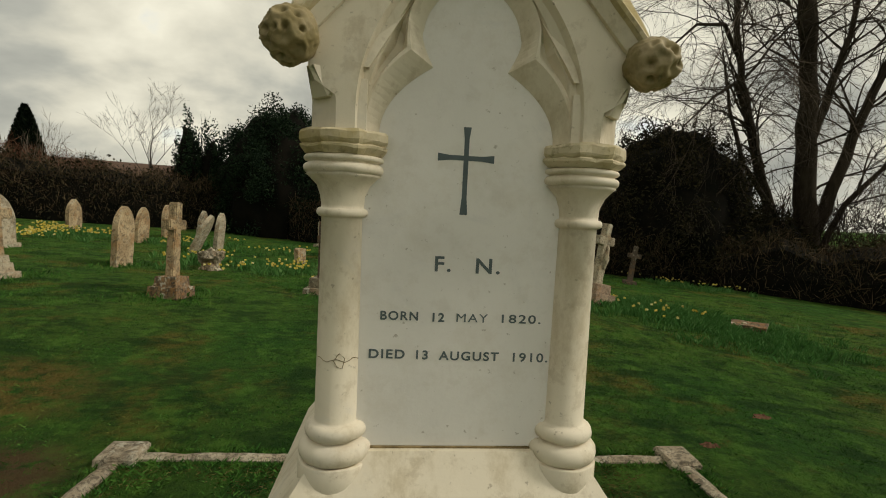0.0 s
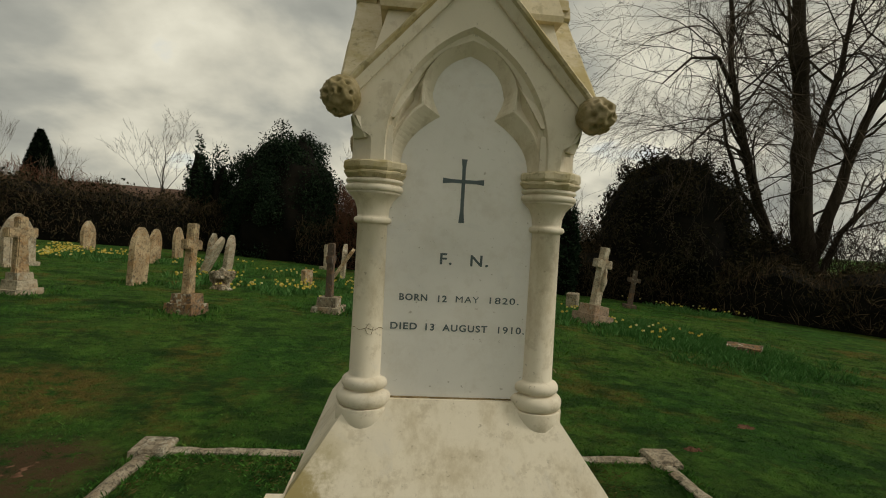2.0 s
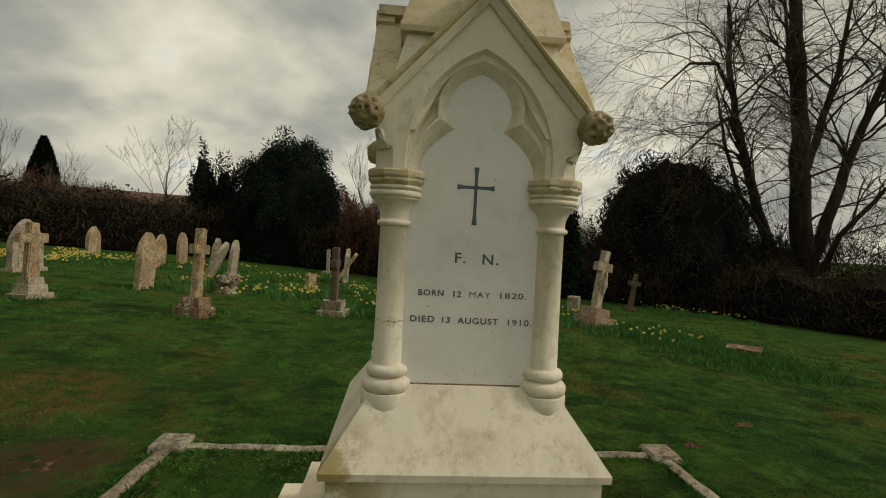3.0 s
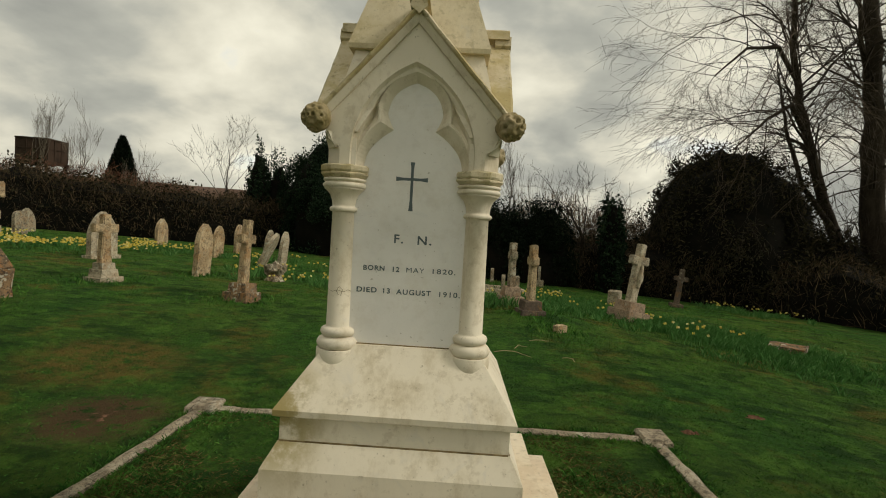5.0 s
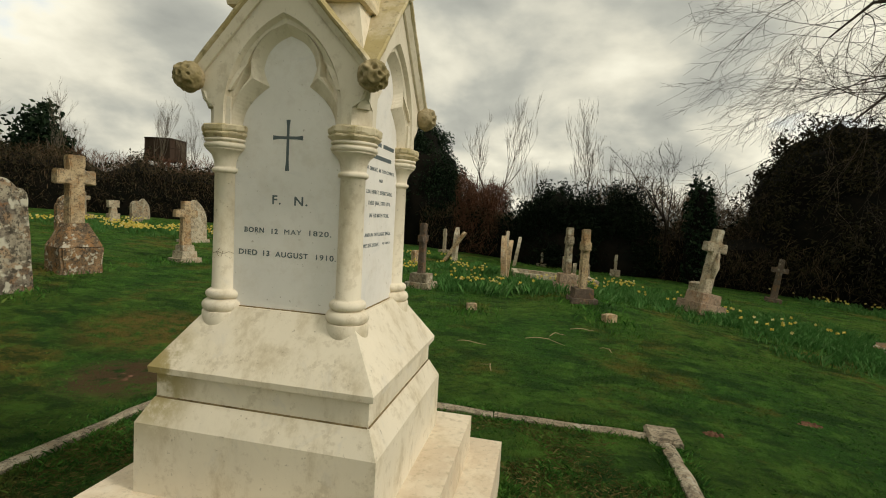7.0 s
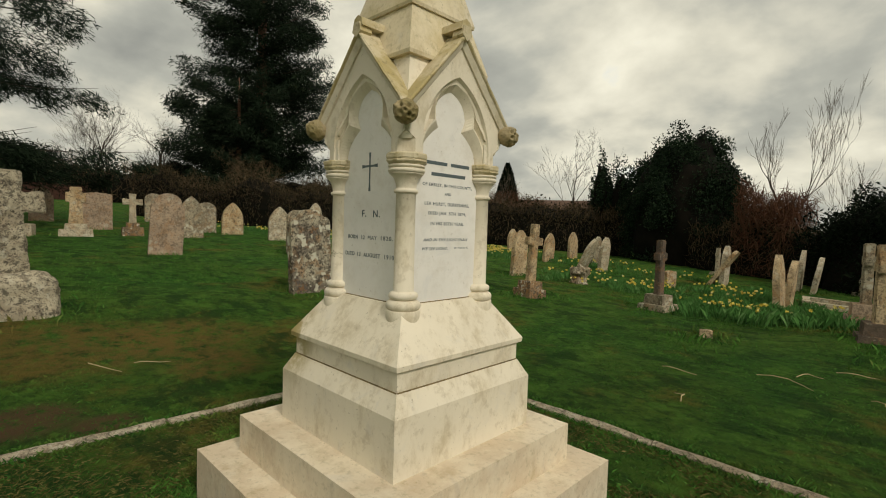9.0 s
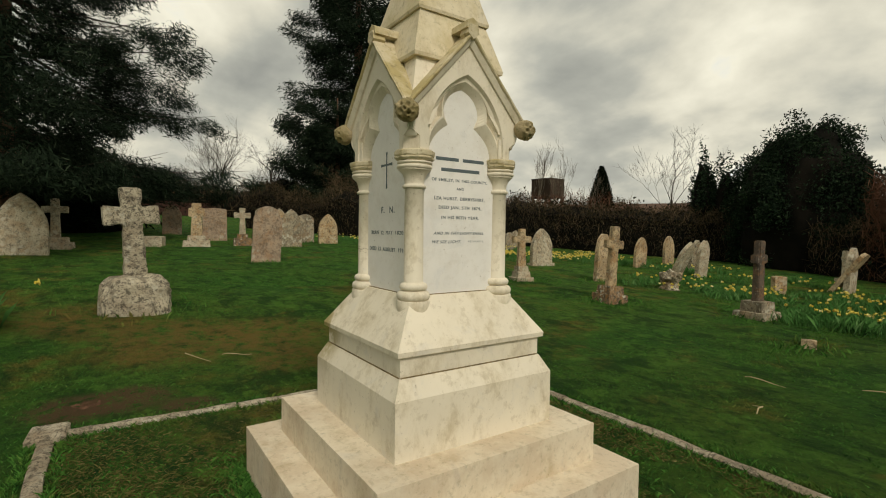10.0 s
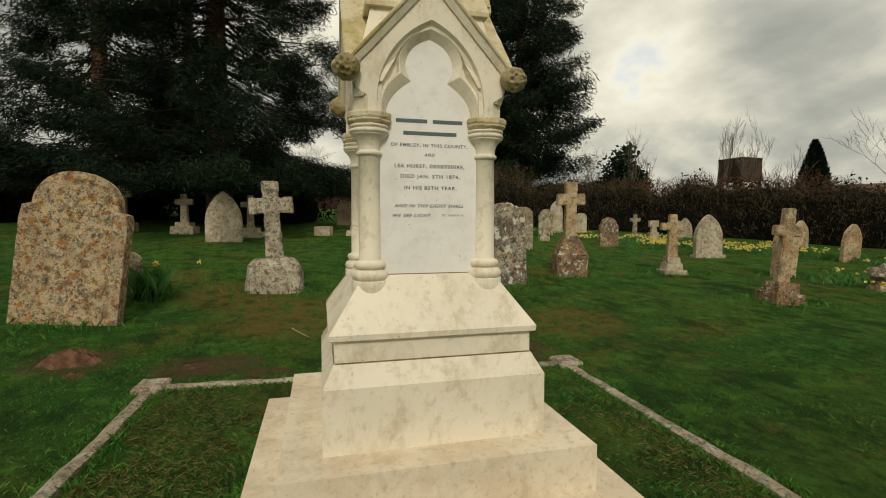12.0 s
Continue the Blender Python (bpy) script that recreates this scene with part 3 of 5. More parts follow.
def inlay(text, width, height, u, z, face, parent=mon, slant=0.0, bold=0.018):
    """Lead letters set in a tablet, scaled to a width and a height, centred on u and standing on z."""
    cu = bpy.data.curves.new("lettering", "FONT")
    cu.body, cu.extrude, cu.offset, cu.shear, cu.space_character = text, 0.02, bold, slant, 1.18
    tmp = new("lettering", cu)
    me = bpy.data.meshes.new_from_object(tmp.evaluated_get(bpy.context.evaluated_depsgraph_get()))
    bpy.data.objects.remove(tmp)
    co = np.empty(len(me.vertices) * 3, np.float32)
    me.vertices.foreach_get("co", co)
    co = co.reshape(-1, 3)
    lo, hi = co.min(0), co.max(0)
    low = 0.0
    co[:, 0] = (co[:, 0] - (lo[0] + hi[0]) / 2) * width / (hi[0] - lo[0])
    co[:, 1] = (co[:, 1] - low) * height / 0.72
    co[:, 2] = np.where(co[:, 2] > 0, 0.0006, -0.002)
    me.vertices.foreach_set("co", co.ravel())
    me.materials.clear()
    me.materials.append(LEAD)
    ob = new("lettering", me)
    return place(ob, pose(0, 0, 0, 0, 0, 90 * face) @ pose(u, -0.2166, z, 90), parent)


def bar(width, height, u, z, face, slant=0.0):
    bm = soften(prism(rect(width, height), -0.002, 0.0006), 0.0003, 1)
    return part("inscription_bar", bm, LEAD, mon, "", pose(0, 0, 0, 0, 0, 90 * face) @ pose(u, -0.2166, z + height / 2, 90))


# front tablet
inlay("F.", 0.028, 0.027, -0.031, 1.363, 0)
inlay("N.", 0.043, 0.027, 0.049, 1.362, 0)
inlay("BORN", 0.066, 0.0155, -0.103, 1.2745, 0, bold=0.024)
inlay("12", 0.021, 0.0155, -0.034, 1.2735, 0, bold=0.024)
inlay("MAY", 0.056, 0.0155, 0.026, 1.2740, 0, bold=0.0)
inlay("1820.", 0.071, 0.0155, 0.115, 1.2745, 0, bold=0.010)
inlay("DIED", 0.063, 0.0160, -0.122, 1.2055, 0, bold=0.024)
inlay("13", 0.021, 0.0160, -0.060, 1.2050, 0, bold=0.024)
inlay("AUGUST", 0.108, 0.0160, 0.024, 1.2045, 0, bold=0.02)
inlay("1910.", 0.064, 0.0165, 0.136, 1.2040, 0, bold=0.014)


def cross_inlay():
    bm = bmesh.new()
    w, e, z0, z1, zc, a = 0.0042, 0.0068, 1.463, 1.613, 1.5605, 0.049
    pts = [(-e, z0), (e, z0), (w, z0 + 0.03), (w, zc - w), (a - 0.02, zc - w), (a, zc - e), (a, zc + e), (a - 0.02, zc + w), (w, zc + w), (w, z1 - 0.02), (e, z1),
           (-e, z1), (-w, z1 - 0.02), (-w, zc + w), (-a + 0.02, zc + w), (-a, zc + e), (-a, zc - e), (-a + 0.02, zc - w), (-w, zc - w), (-w, z0 + 0.03)]
    return prism(pts, 0.215, 0.2172, bm)


part("inlaid_cross", cross_inlay(), LEAD, mon, "dark lead inlaid latin cross", pose(0, 0, 0, 90))

# side tablet
S = 1
bar(0.110, 0.0130, -0.062, 1.5680, S)
bar(0.108, 0.0130, 0.067, 1.5680, S)
bar(0.190, 0.0130, 0.004, 1.5260, S)
inlay("OF EMBLEY, IN THIS COUNTY,", 0.276, 0.0115, 0.003, 1.4865, S)
inlay("AND", 0.036, 0.0105, 0.002, 1.4545, S)
inlay("LEA HURST, DERBYSHIRE,", 0.250, 0.0125, 0.003, 1.4140, S)
inlay("DIED JAN. 5TH 1874,", 0.212, 0.0125, 0.005, 1.3785, S)
inlay("IN HIS 80TH YEAR.", 0.188, 0.0125, 0.006, 1.3385, S)
inlay("AND IN THY LIGHT SHALL", 0.250, 0.0115, 0.001, 1.2765, S, slant=0.3)
inlay("WE SEE LIGHT.", 0.138, 0.0115, -0.060, 1.2425, S, slant=0.3)
inlay("PS. XXXVI. 9.", 0.080, 0.0075, 0.088, 1.2455, S, bold=0.0)

# ---- plot kerb ----
kerb = thing("grave_kerb", "low weathered stone kerb round the grave plot", "kerb", pose(0, 0, 0))
KC = [(-1.52, -0.36), (-1.38, 2.58), (1.62, 2.55), (1.66, -0.36)]


def kerb_run(a, b):
    a, b = Vector((*a, 0)), Vector((*b, 0))
    d = b - a
    cnt = 3
    for i in range(cnt):
        p, q = a + d * (i / cnt), a + d * ((i + 1) / cnt)
        ln = (q - p).length - 0.012
        bm = bmesh.new()
        bmesh.ops.create_grid(bm, x_segments=16, y_segments=3, size=0.5)
        for v in bm.verts:
            v.co = Vector((v.co.x * ln, v.co.y * 0.076, 0.137 - (0.012 if abs(v.co.y) > 0.4 else 0)))
        ret = bmesh.ops.extrude_face_region(bm, geom=bm.faces[:])
        for v in [g for g in ret["geom"] if isinstance(g, bmesh.types.BMVert)]:
            v.co.z = 0.02
        roughen(bm, 0.010, 6, i + a.x)
        m = (p + q) / 2
        part("kerb_stone", bm, KERBST, kerb, "", pose(m.x, m.y, random.uniform(-0.006, 0.004), 0, 0, math.degrees(math.atan2(d.y, d.x))))


for i in range(4):
    kerb_run(KC[i], KC[(i + 1) % 4])
for x, y in KC:
    bm = roughen(soften(stack([(0.094, 0.02), (0.094, 0.142), (0.082, 0.158)]), 0.012), 0.012, 9, x)
    part("corner_stone", bm, KERBST, kerb, "flat square corner block", pose(x, y, 0, 0, 0, random.uniform(-6, 6)))

# ---- gravestones ----


def outline_top(style, w, h):
    """Half of a headstone's outline from its foot to its top, in x >= 0."""
    r = w / 2
    if style == "pointed":
        z0 = h - 1.75 * r
        rise = h - z0
        rad = (r * r + rise * rise) / (2 * r)
        a1 = math.atan2(rise, rad - r)
        arc = [(-(rad - r) + rad * math.cos(a1 * i / 8), z0 + rad * math.sin(a1 * i / 8)) for i in range(9)]
        return [(r, 0)] + arc
    if style == "round":
        z0 = h - 0.8 * r
        return [(r, 0)] + [(r * math.cos(math.pi / 2 * i / 8), z0 + 0.8 * r * math.sin(math.pi / 2 * i / 8)) for i in range(9)]
    if style == "shoulder":
        z0 = h - 0.78 * r
        s = 0.80 * r
        return [(r, 0), (r, z0 - 0.08 * h), (r * 0.96, z0), (s, z0 + 0.02)] + [(s * math.cos(math.pi / 2 * i / 8), z0 + 0.03 + (h - z0 - 0.03) * math.sin(math.pi / 2 * i / 8)) for i in range(1, 9)]
    if style == "ogee":
        return [(r, 0), (r, h * 0.80), (r * 0.98, h * 0.86), (r * 0.86, h * 0.90), (r * 0.68, h * 0.91), (r * 0.55, h * 0.945), (r * 0.38, h * 0.985), (r * 0.18, h * 0.998), (0, h)]
    return [(r, 0), (r, h * 0.93), (r * 0.9, h * 0.96), (r * 0.5, h * 0.985), (0, h)]


def headstone_mesh(w, h, t, style, seed, rough=0.006):
    half = outline_top(style, w, h)
    pts = half[:-1] + [(0, half[-1][1])] + [(-x, z) for x, z in half[-2::-1]]
    pts[0], pts[-1] = (pts[0][0], -0.15), (pts[-1][0], -0.15)
    bm = prism(pts, -t / 2, t / 2)
    soften(bm, min(0.014, t * 0.15), 2, 40)
    bmesh.ops.rotate(bm, verts=bm.verts, matrix=Matrix.Rotation(math.pi / 2, 3, "X"))
    refine(bm, 0.09, 4)
    return roughen(roughen(bm, rough, 7, seed), rough * 0.5, 22, seed)


def headstone(x, y, w, h, style, mat, label, t=0.09, yaw=90, lean=0, tip=0, group="headstones in rows", panel=False):
    """A headstone; lean tips it towards its face, tip leans it sideways."""
    m = pose(x, y, gz(x, y), 0, 0, yaw) @ pose(0, 0, 0, lean, tip, 0)
    ob = part("headstone", headstone_mesh(w, h, t, style, x * 3 + y), mat, None, label, m)
    tagged(ob, "", "gravestone", group)
    if panel:
        pm = headstone_mesh(w * 0.62, h * 0.72, 0.02, "pointed", x, 0.003)
        part("inset_panel", pm, PALE, ob, "paler carved inset panel", pose(0, -t / 2 - 0.002, h * 0.12))
        bm = soften(prism(rect(w * 1.12, t * 2.0), -0.1, 0.07), 0.01)
        part("foot", bm, mat, ob)
    return ob


def cross_mesh(h, w, s, arm_z, t, flare=0.0, ends=0.0):
    """A latin cross standing on z = 0; flare widens the foot, ends the arms."""
    f = s * (1 + flare)
    e = s * (1 + ends)
    r = w / 2
    half = [(f / 2, 0), (s / 2, arm_z - s / 2), (r, arm_z - e / 2), (r, arm_z + e / 2), (s / 2, arm_z + s / 2), (e / 2, h)]
    pts = half + [(-x, z) for x, z in half[::-1]]
    bm = prism(pts, -t / 2, t / 2)
    bmesh.ops.rotate(bm, verts=bm.verts, matrix=Matrix.Rotation(math.pi / 2, 3, "X"))
    return refine(soften(bm, 0.012, 2, 20), 0.07, 4)


def grave_cross(x, y, steps, h, w, s, mat, label, yaw=90, lean=0, tip=0, t=None, arm=0.72, flare=0.25, ends=0.0, base_mat=None, group="stone crosses", rough=0.005):
    """A cross on stepped plinth blocks, given as (width, depth, height) from below."""
    ob = thing("grave_cross", label, "gravestone", pose(x, y, gz(x, y), 0, 0, yaw) @ pose(0, 0, 0, lean, tip, 0), group)
    z = 0.0
    for i, (bw, bd, bh) in enumerate(steps):
        low = -0.15 if i == 0 else 0
        bm = soften(prism(rect(bw, bd), z + low, z + bh, top=rect(bw * 0.94, bd * 0.94)), 0.015)
        part("plinth", roughen(bm, 0.008, 6, x + i), base_mat or mat, ob)
        z += bh
    bm = cross_mesh(h - z, w, s, (h - z) * arm, t or s * 0.8, flare, ends)
    part("cross", roughen(bm, rough, 9, y), mat, ob, "", pose(0, 0, z - 0.01))
    return ob


headstone(-3.25, -1.60, 0.92, 1.43, "shoulder", BIGMAT, "tall rounded headstone speckled with orange and black lichen", 0.13, 84, -2, 7)
headstone(-4.44, -1.49, 0.27, 0.50, "round", LIME, "small grey round-topped footstone", 0.07, 84, 0, 3)
headstone(-10.84, -1.57, 0.86, 1.25, "pointed", PALE, "broad pointed headstone with pale lichen", 0.12, 80)
headstone(-8.97, 2.69, 0.60, 1.22, "shoulder", PINKST, "broad pinkish headstone leaning on the lawn", 0.10, 84, 0, 3)
headstone(-12.82, 4.41, 0.62, 1.15, "pointed", LIME, "grey lichened pointed headstone", 0.1, 88)
headstone(-14.60, 5.43, 0.60, 0.97, "round", LIME, "lichened grey round-topped headstone", 0.1, 92)
headstone(-14.07, 6.05, 0.66, 1.02, "pointed", BUFF, "buff headstone with a dark foot", 0.1, 88)
headstone(-20.5, 9.2, 0.5, 0.92, "round", LIME, "small far grey round-topped headstone")
headstone(-12.20, 6.71, 0.66, 1.02, "pointed", PALE, "pointed headstone with white lichen", 0.1, 85)
headstone(-4.45, 3.30, 0.60, 1.17, "ogee", PATCHY, "scroll-topped headstone blotched with white lichen", 0.12, 88, 0, -3)
headstone(-8.90, 5.50, 0.5, 1.04, "round", LIME, "grey headstone behind a blotched one", 0.1, 88)
headstone(-9.47, 8.24, 0.52, 0.79, "shoulder", RUST, "low red-brown shouldered headstone", 0.1, 84)
headstone(-7.06, 9.20, 0.62, 0.97, "pointed", PALE, "pointed headstone with an inset arched panel", 0.12, 80, 0, 0, panel=True)
headstone(-12.14, 13.0, 0.52, 0.70, "pointed", LIME, "dark grey pointed headstone before the hedge")
headstone(-6.05, 12.0, 0.44, 0.84, "pointed", BUFF, "slender buff pointed headstone", 0.09, 86, 3, 2)
headstone(-4.53, 8.39, 0.41, 0.98, "pointed", BUFF, "slender buff pointed headstone in the grass", 0.10, 84, 2, 2)
headstone(-6.34, 13.93, 0.44, 0.88, "pointed", BUFF, "slender orange-stained pointed headstone", 0.09, 86)
headstone(-4.50, 11.1, 0.40, 0.92, "pointed", PALE, "pale pointed headstone leaning steeply forward", 0.09, 88, 26, 0)
headstone(-4.20, 11.7, 0.40, 0.90, "pointed", PALE, "pale pointed headstone leaning a little", 0.09, 88, 6, 0)
headstone(-5.20, 13.2, 0.40, 0.85, "pointed", LIME, "grey pointed headstone behind leaning ones", 0.09, 88, 8)
headstone(-8.70, 13.85, 0.46, 0.80, "pointed", BUFF, "buff pointed headstone among daffodils", 0.1, 84)
headstone(-18.1, 1.7, 0.62, 1.06, "shoulder", PINKST, "far pinkish shouldered headstone")
headstone(-11.6, 12.2, 0.40, 0.64, "round", LIME, "small grey headstone before the hedge")
headstone(0.10, 9.25, 0.60, 0.95, "pointed", BUFF, "weathered upright slab seen edge on", 0.10, 92, -3, 0)
headstone(0.05, 10.3, 0.55, 0.85, "pointed", BUFF, "weathered upright slab seen edge on", 0.10, 92, 5, 0)
headstone(-0.30, 13.9, 0.50, 0.98, "pointed", PALE, "thin pale leaning slab before the shrubs", 0.09, 92, 4)
headstone(0.02, 13.6, 0.50, 0.86, "pointed", PALE, "thin pale leaning slab before the shrubs", 0.09, 92, 9)
headstone(-1.55, 12.5, 0.50, 0.95, "pointed", PALE, "upright slab with broken stones leaning on it", 0.10, 92, 3)
headstone(-1.80, 12.4, 0.42, 0.98, "flat", BUFF, "broken slab leaning against an upright stone", 0.08, 92, 33)
headstone(-2.08, 10.51, 0.24, 0.36, "flat", BUFF, "stump of a broken headstone", 0.12, 60)
headstone(1.44, 14.2, 0.26, 0.42, "round", LIME, "small grey stone before the yew")
headstone(1.69, 13.2, 0.24, 0.32, "round", LIME, "small grey stone before the yew")
headstone(1.95, 12.2, 0.34, 0.40, "flat", LIME, "small square grey stone")
headstone(4.35, 11.6, 0.45, 0.36, "flat", LIME, "low block of grey stone", 0.25, 60)
headstone(-0.03, 5.83, 0.13, 0.09, "flat", BUFF, "small stump of stone in the lawn", 0.09, 20)
headstone(1.70, 5.78, 0.16, 0.09, "flat", BUFF, "small stump of stone in the lawn", 0.1, 30)

grave_cross(-2.83, 6.35, [(0.40, 0.40, 0.12), (0.29, 0.29, 0.13)], 1.19, 0.34, 0.13, BUFF, "buff stone cross leaning on a brown stepped plinth", 80, 0, 4, arm=0.70, base_mat=RUST)
grave_cross(-1.11, 7.27, [(0.44, 0.44, 0.10), (0.30, 0.30, 0.14)], 1.08, 0.24, 0.12, DARKST, "dark narrow cross on a stepped plinth", 80, arm=0.70, base_mat=LIME)
grave_cross(-5.10, 6.62, [(0.40, 0.36, 0.06), (0.28, 0.26, 0.12), (0.22, 0.20, 0.10)], 1.03, 0.40, 0.13, BUFF, "buff cross with lichened foot", 76, arm=0.72, flare=0.4, base_mat=PALE)
grave_cross(1.24, 7.6, [(0.40, 0.40, 0.20), (0.28, 0.28, 0.16)], 1.12, 0.26, 0.13, LIME, "grey cross on a tall square plinth", 100, base_mat=PINKST)
grave_cross(1.41, 6.5, [(0.38, 0.38, 0.05), (0.27, 0.27, 0.13)], 1.01, 0.27, 0.125, BUFF, "brown-stained cross on a square plinth", 100, base_mat=DARKST)
grave_cross(6.39, 12.7, [(0.34, 0.34, 0.10)], 1.08, 0.36, 0.12, DARKST, "dark leaning cross before the brambles", -15, 0, 6)
grave_cross(-13.5, -3.1, [(0.66, 0.5, 0.22), (0.42, 0.36, 0.12)], 1.17, 0.50, 0.17, PALE, "pale cross on a stepped base", 80)
grave_cross(-13.85, -4.8, [(0.6, 0.5, 0.3), (0.42, 0.36, 0.2)], 1.36, 0.5, 0.17, PALE, "pale cross on a tapered base", 80)
grave_cross(-12.4, -1.16, [(0.66, 0.5, 0.14), (0.45, 0.4, 0.12)], 1.17, 0.50, 0.15, PALE, "pale cross on a stepped base", 80)
grave_cross(-12.57, 11.3, [(0.4, 0.4, 0.12)], 0.80, 0.36, 0.12, LIME, "grey cross on a low block", 80)
grave_cross(-11.09, 10.9, [(0.30, 0.2, 0.28)], 0.66, 0.30, 0.15, PALE, "small pale wheel-headed cross", 80, ends=0.4)
grave_cross(-11.2, 7.2, [(0.32, 0.2, 0.14)], 0.60, 0.34, 0.11, PALE, "small pale cross on a low block", 80)
grave_cross(0.80, 14.6, [(0.3, 0.3, 0.1)], 0.46, 0.22, 0.09, LIME, "small grey cross before the yew", 80)
grave_cross(2.92, 14.4, [(0.3, 0.3, 0.18)], 0.64, 0.12, 0.1, LIME, "small broken grey cross", 80)
grave_cross(-2.45, 15.4, [(0.34, 0.34, 0.08)], 0.80, 0.2, 0.12, PALE, "narrow pale cross before the shrubs", 85)

# leaning cross with a carved form on its front
lc = grave_cross(3.36, 7.95, [(0.54, 0.52, 0.18), (0.38, 0.36, 0.16)], 1.38, 0.40, 0.15, PALE, "leaning pale cross with a carved relief on two steps", 28, 2, 8, base_mat=PINKST, rough=0.008)
bm = bmesh.new()
bmesh.ops.create_icosphere(bm, subdivisions=3, radius=0.065)
for v in bm.verts:
    v.co = Vector((v.co.x * 0.8, v.co.y * 0.6, v.co.z * 3.4))
part("relief", roughen(bm, 0.02, 9), PALE, lc, "plain carved upright form", pose(0.03, -0.075, 0.80), True)

# cross on a rounded rock
rc = thing("rock_cross", "rough granite cross standing on a rounded boulder", "gravestone", pose(-4.60, 0.16, gz(-4.6, 0.16), 0, 0, 96), "stone crosses")
bm = bmesh.new()
bmesh.ops.create_icosphere(bm, subdivisions=4, radius=0.5)
for v in bm.verts:
    z = v.co.z
    v.co = Vector((math.copysign(abs(v.co.x * 2) ** 0.65 * 0.38, v.co.x), math.copysign(abs(v.co.y * 2) ** 0.8 * 0.28, v.co.y), math.copysign(abs(z * 2) ** 0.7 * 0.36, z)))
part("boulder", roughen(roughen(bm, 0.05, 4), 0.02, 14), GRANITE, rc, "lichened rounded boulder", pose(0, 0, 0.03))
bm = cross_mesh(1.06, 0.54, 0.18, 0.75, 0.15, 0.25, 0.24)
part("cross", roughen(roughen(bm, 0.012, 12), 0.008, 30), GRANITE, rc, "rough-hewn granite cross", pose(0, 0, 0.33, 0, -3))

# cross on a tapering lichened pedestal
pc = thing("pedestal_cross", "cross on a tapering orange-lichened stone pedestal", "gravestone", pose(-5.12, 4.68, gz(-5.12, 4.68), 0, 0, 74), "stone crosses")
bm = refine(prism(rect(0.50, 0.44), -0.15, 0.36, top=rect(0.49, 0.43)), 0.08)
part("pedestal", roughen(soften(bm, 0.03), 0.02, 5), RUST, pc, "rough pedestal with orange and white lichen")
bm = refine(soften(prism(rect(0.48, 0.42), 0.34, 0.64, top=rect(0.23, 0.21)), 0.02), 0.08)
part("weathering", roughen(bm, 0.012, 6), RUST, pc)
bm = cross_mesh(0.88, 0.44, 0.17, 0.60, 0.16, 0.1, 0.12)
part("cross", roughen(bm, 0.01, 8), BUFF, pc, "lichened stone cross", pose(0, 0, 0.63))


# stones beyond the rock cross
headstone(-13.20, 8.23, 0.5, 0.9, "shoulder", LIME, "grey lichened shouldered headstone", 0.1, 80)
headstone(-14.5, 9.3, 0.5, 1.2, "pointed", PALE, "tall pale pointed headstone")
headstone(-14.6, 10.4, 0.45, 0.75, "round", PALE, "pale low round-topped headstone")
headstone(-17.5, 12.4, 0.5, 0.85, "pointed", LIME, "grey far pointed headstone")
headstone(-15.2, 2.66, 0.72, 1.06, "flat", PINKST, "broad pinkish headstone with a low pediment", 0.12, 85)
headstone(-19.5, 5.2, 0.6, 1.1, "round", LIME, "far grey headstone standing in a row")
headstone(-20.5, 6.2, 0.6, 1.1, "pointed", LIME, "far grey headstone standing in a row")
headstone(-18.4, 5.6, 0.6, 1.05, "pointed", BUFF, "far buff headstone in a row")
headstone(-16.8, 5.0, 0.6, 1.0, "pointed", BUFF, "far buff headstone in a row")
headstone(-21.9, -11.7, 1.0, 0.95, "round", BUFF, "far broad round-topped headstone", 0.12, 70)
grave_cross(-13.0, 1.85, [(0.7, 0.55, 0.16), (0.46, 0.4, 0.14)], 1.20, 0.40, 0.24, BUFF, "orange-lichened cross on a pale stepped base", 82, base_mat=PALE)
grave_cross(-13.35, 3.12, [(0.5, 0.45, 0.22), (0.3, 0.3, 0.12)], 1.12, 0.46, 0.14, PALE, "pale cross with trefoil ends on a red base", 82, ends=0.3, base_mat=RUST)
headstone(-12.95, 0.82, 0.48, 0.28, "flat", PALE, "fallen pale stone block", 0.3, 70)

# a loose boulder and a fallen slab
bm = bmesh.new()
bmesh.ops.create_icosphere(bm, subdivisions=3, radius=0.2)
for v in bm.verts:
    v.co = Vector((v.co.x * 0.95, v.co.y * 0.7, v.co.z * 1.35 + 0.12))
ob = part("boulder", roughen(roughen(refine(bm, 0.03), 0.13, 6), 0.035, 22), LIME, None, "rough upright grey rock among daffodils", pose(-3.26, 8.8, gz(-3.26, 8.8)))
tagged(ob, "", "rock")
bm = refine(soften(prism(rect(0.50, 0.30), -0.05, 0.12), 0.03), 0.07)
ob = part("fallen_slab", roughen(bm, 0.03, 6), RUST, None, "fallen lichened stone slab in long grass", pose(5.59, 7.09, gz(5.6, 7.1), 6, 0, -40))
tagged(ob, "", "stone slab")
# flat grave frame
gf = thing("flat_grave", "flat pale kerbed grave in long grass", "gravestone", pose(1.1, 11.4, gz(1.1, 11.4), 0, 3, 8))
for nm, m, w, d in (("side_kerb", pose(0, 0.42, 0.06), 1.9, 0.12), ("side_kerb", pose(0, -0.42, 0.06), 1.9, 0.12), ("end_kerb", pose(0.92, 0, 0.06), 0.12, 0.9), ("end_kerb", pose(-0.92, 0, 0.06), 0.12, 0.9)):
    part(nm, soften(prism(rect(w, d), -0.1, 0.05), 0.012), PALE, gf, "", m)


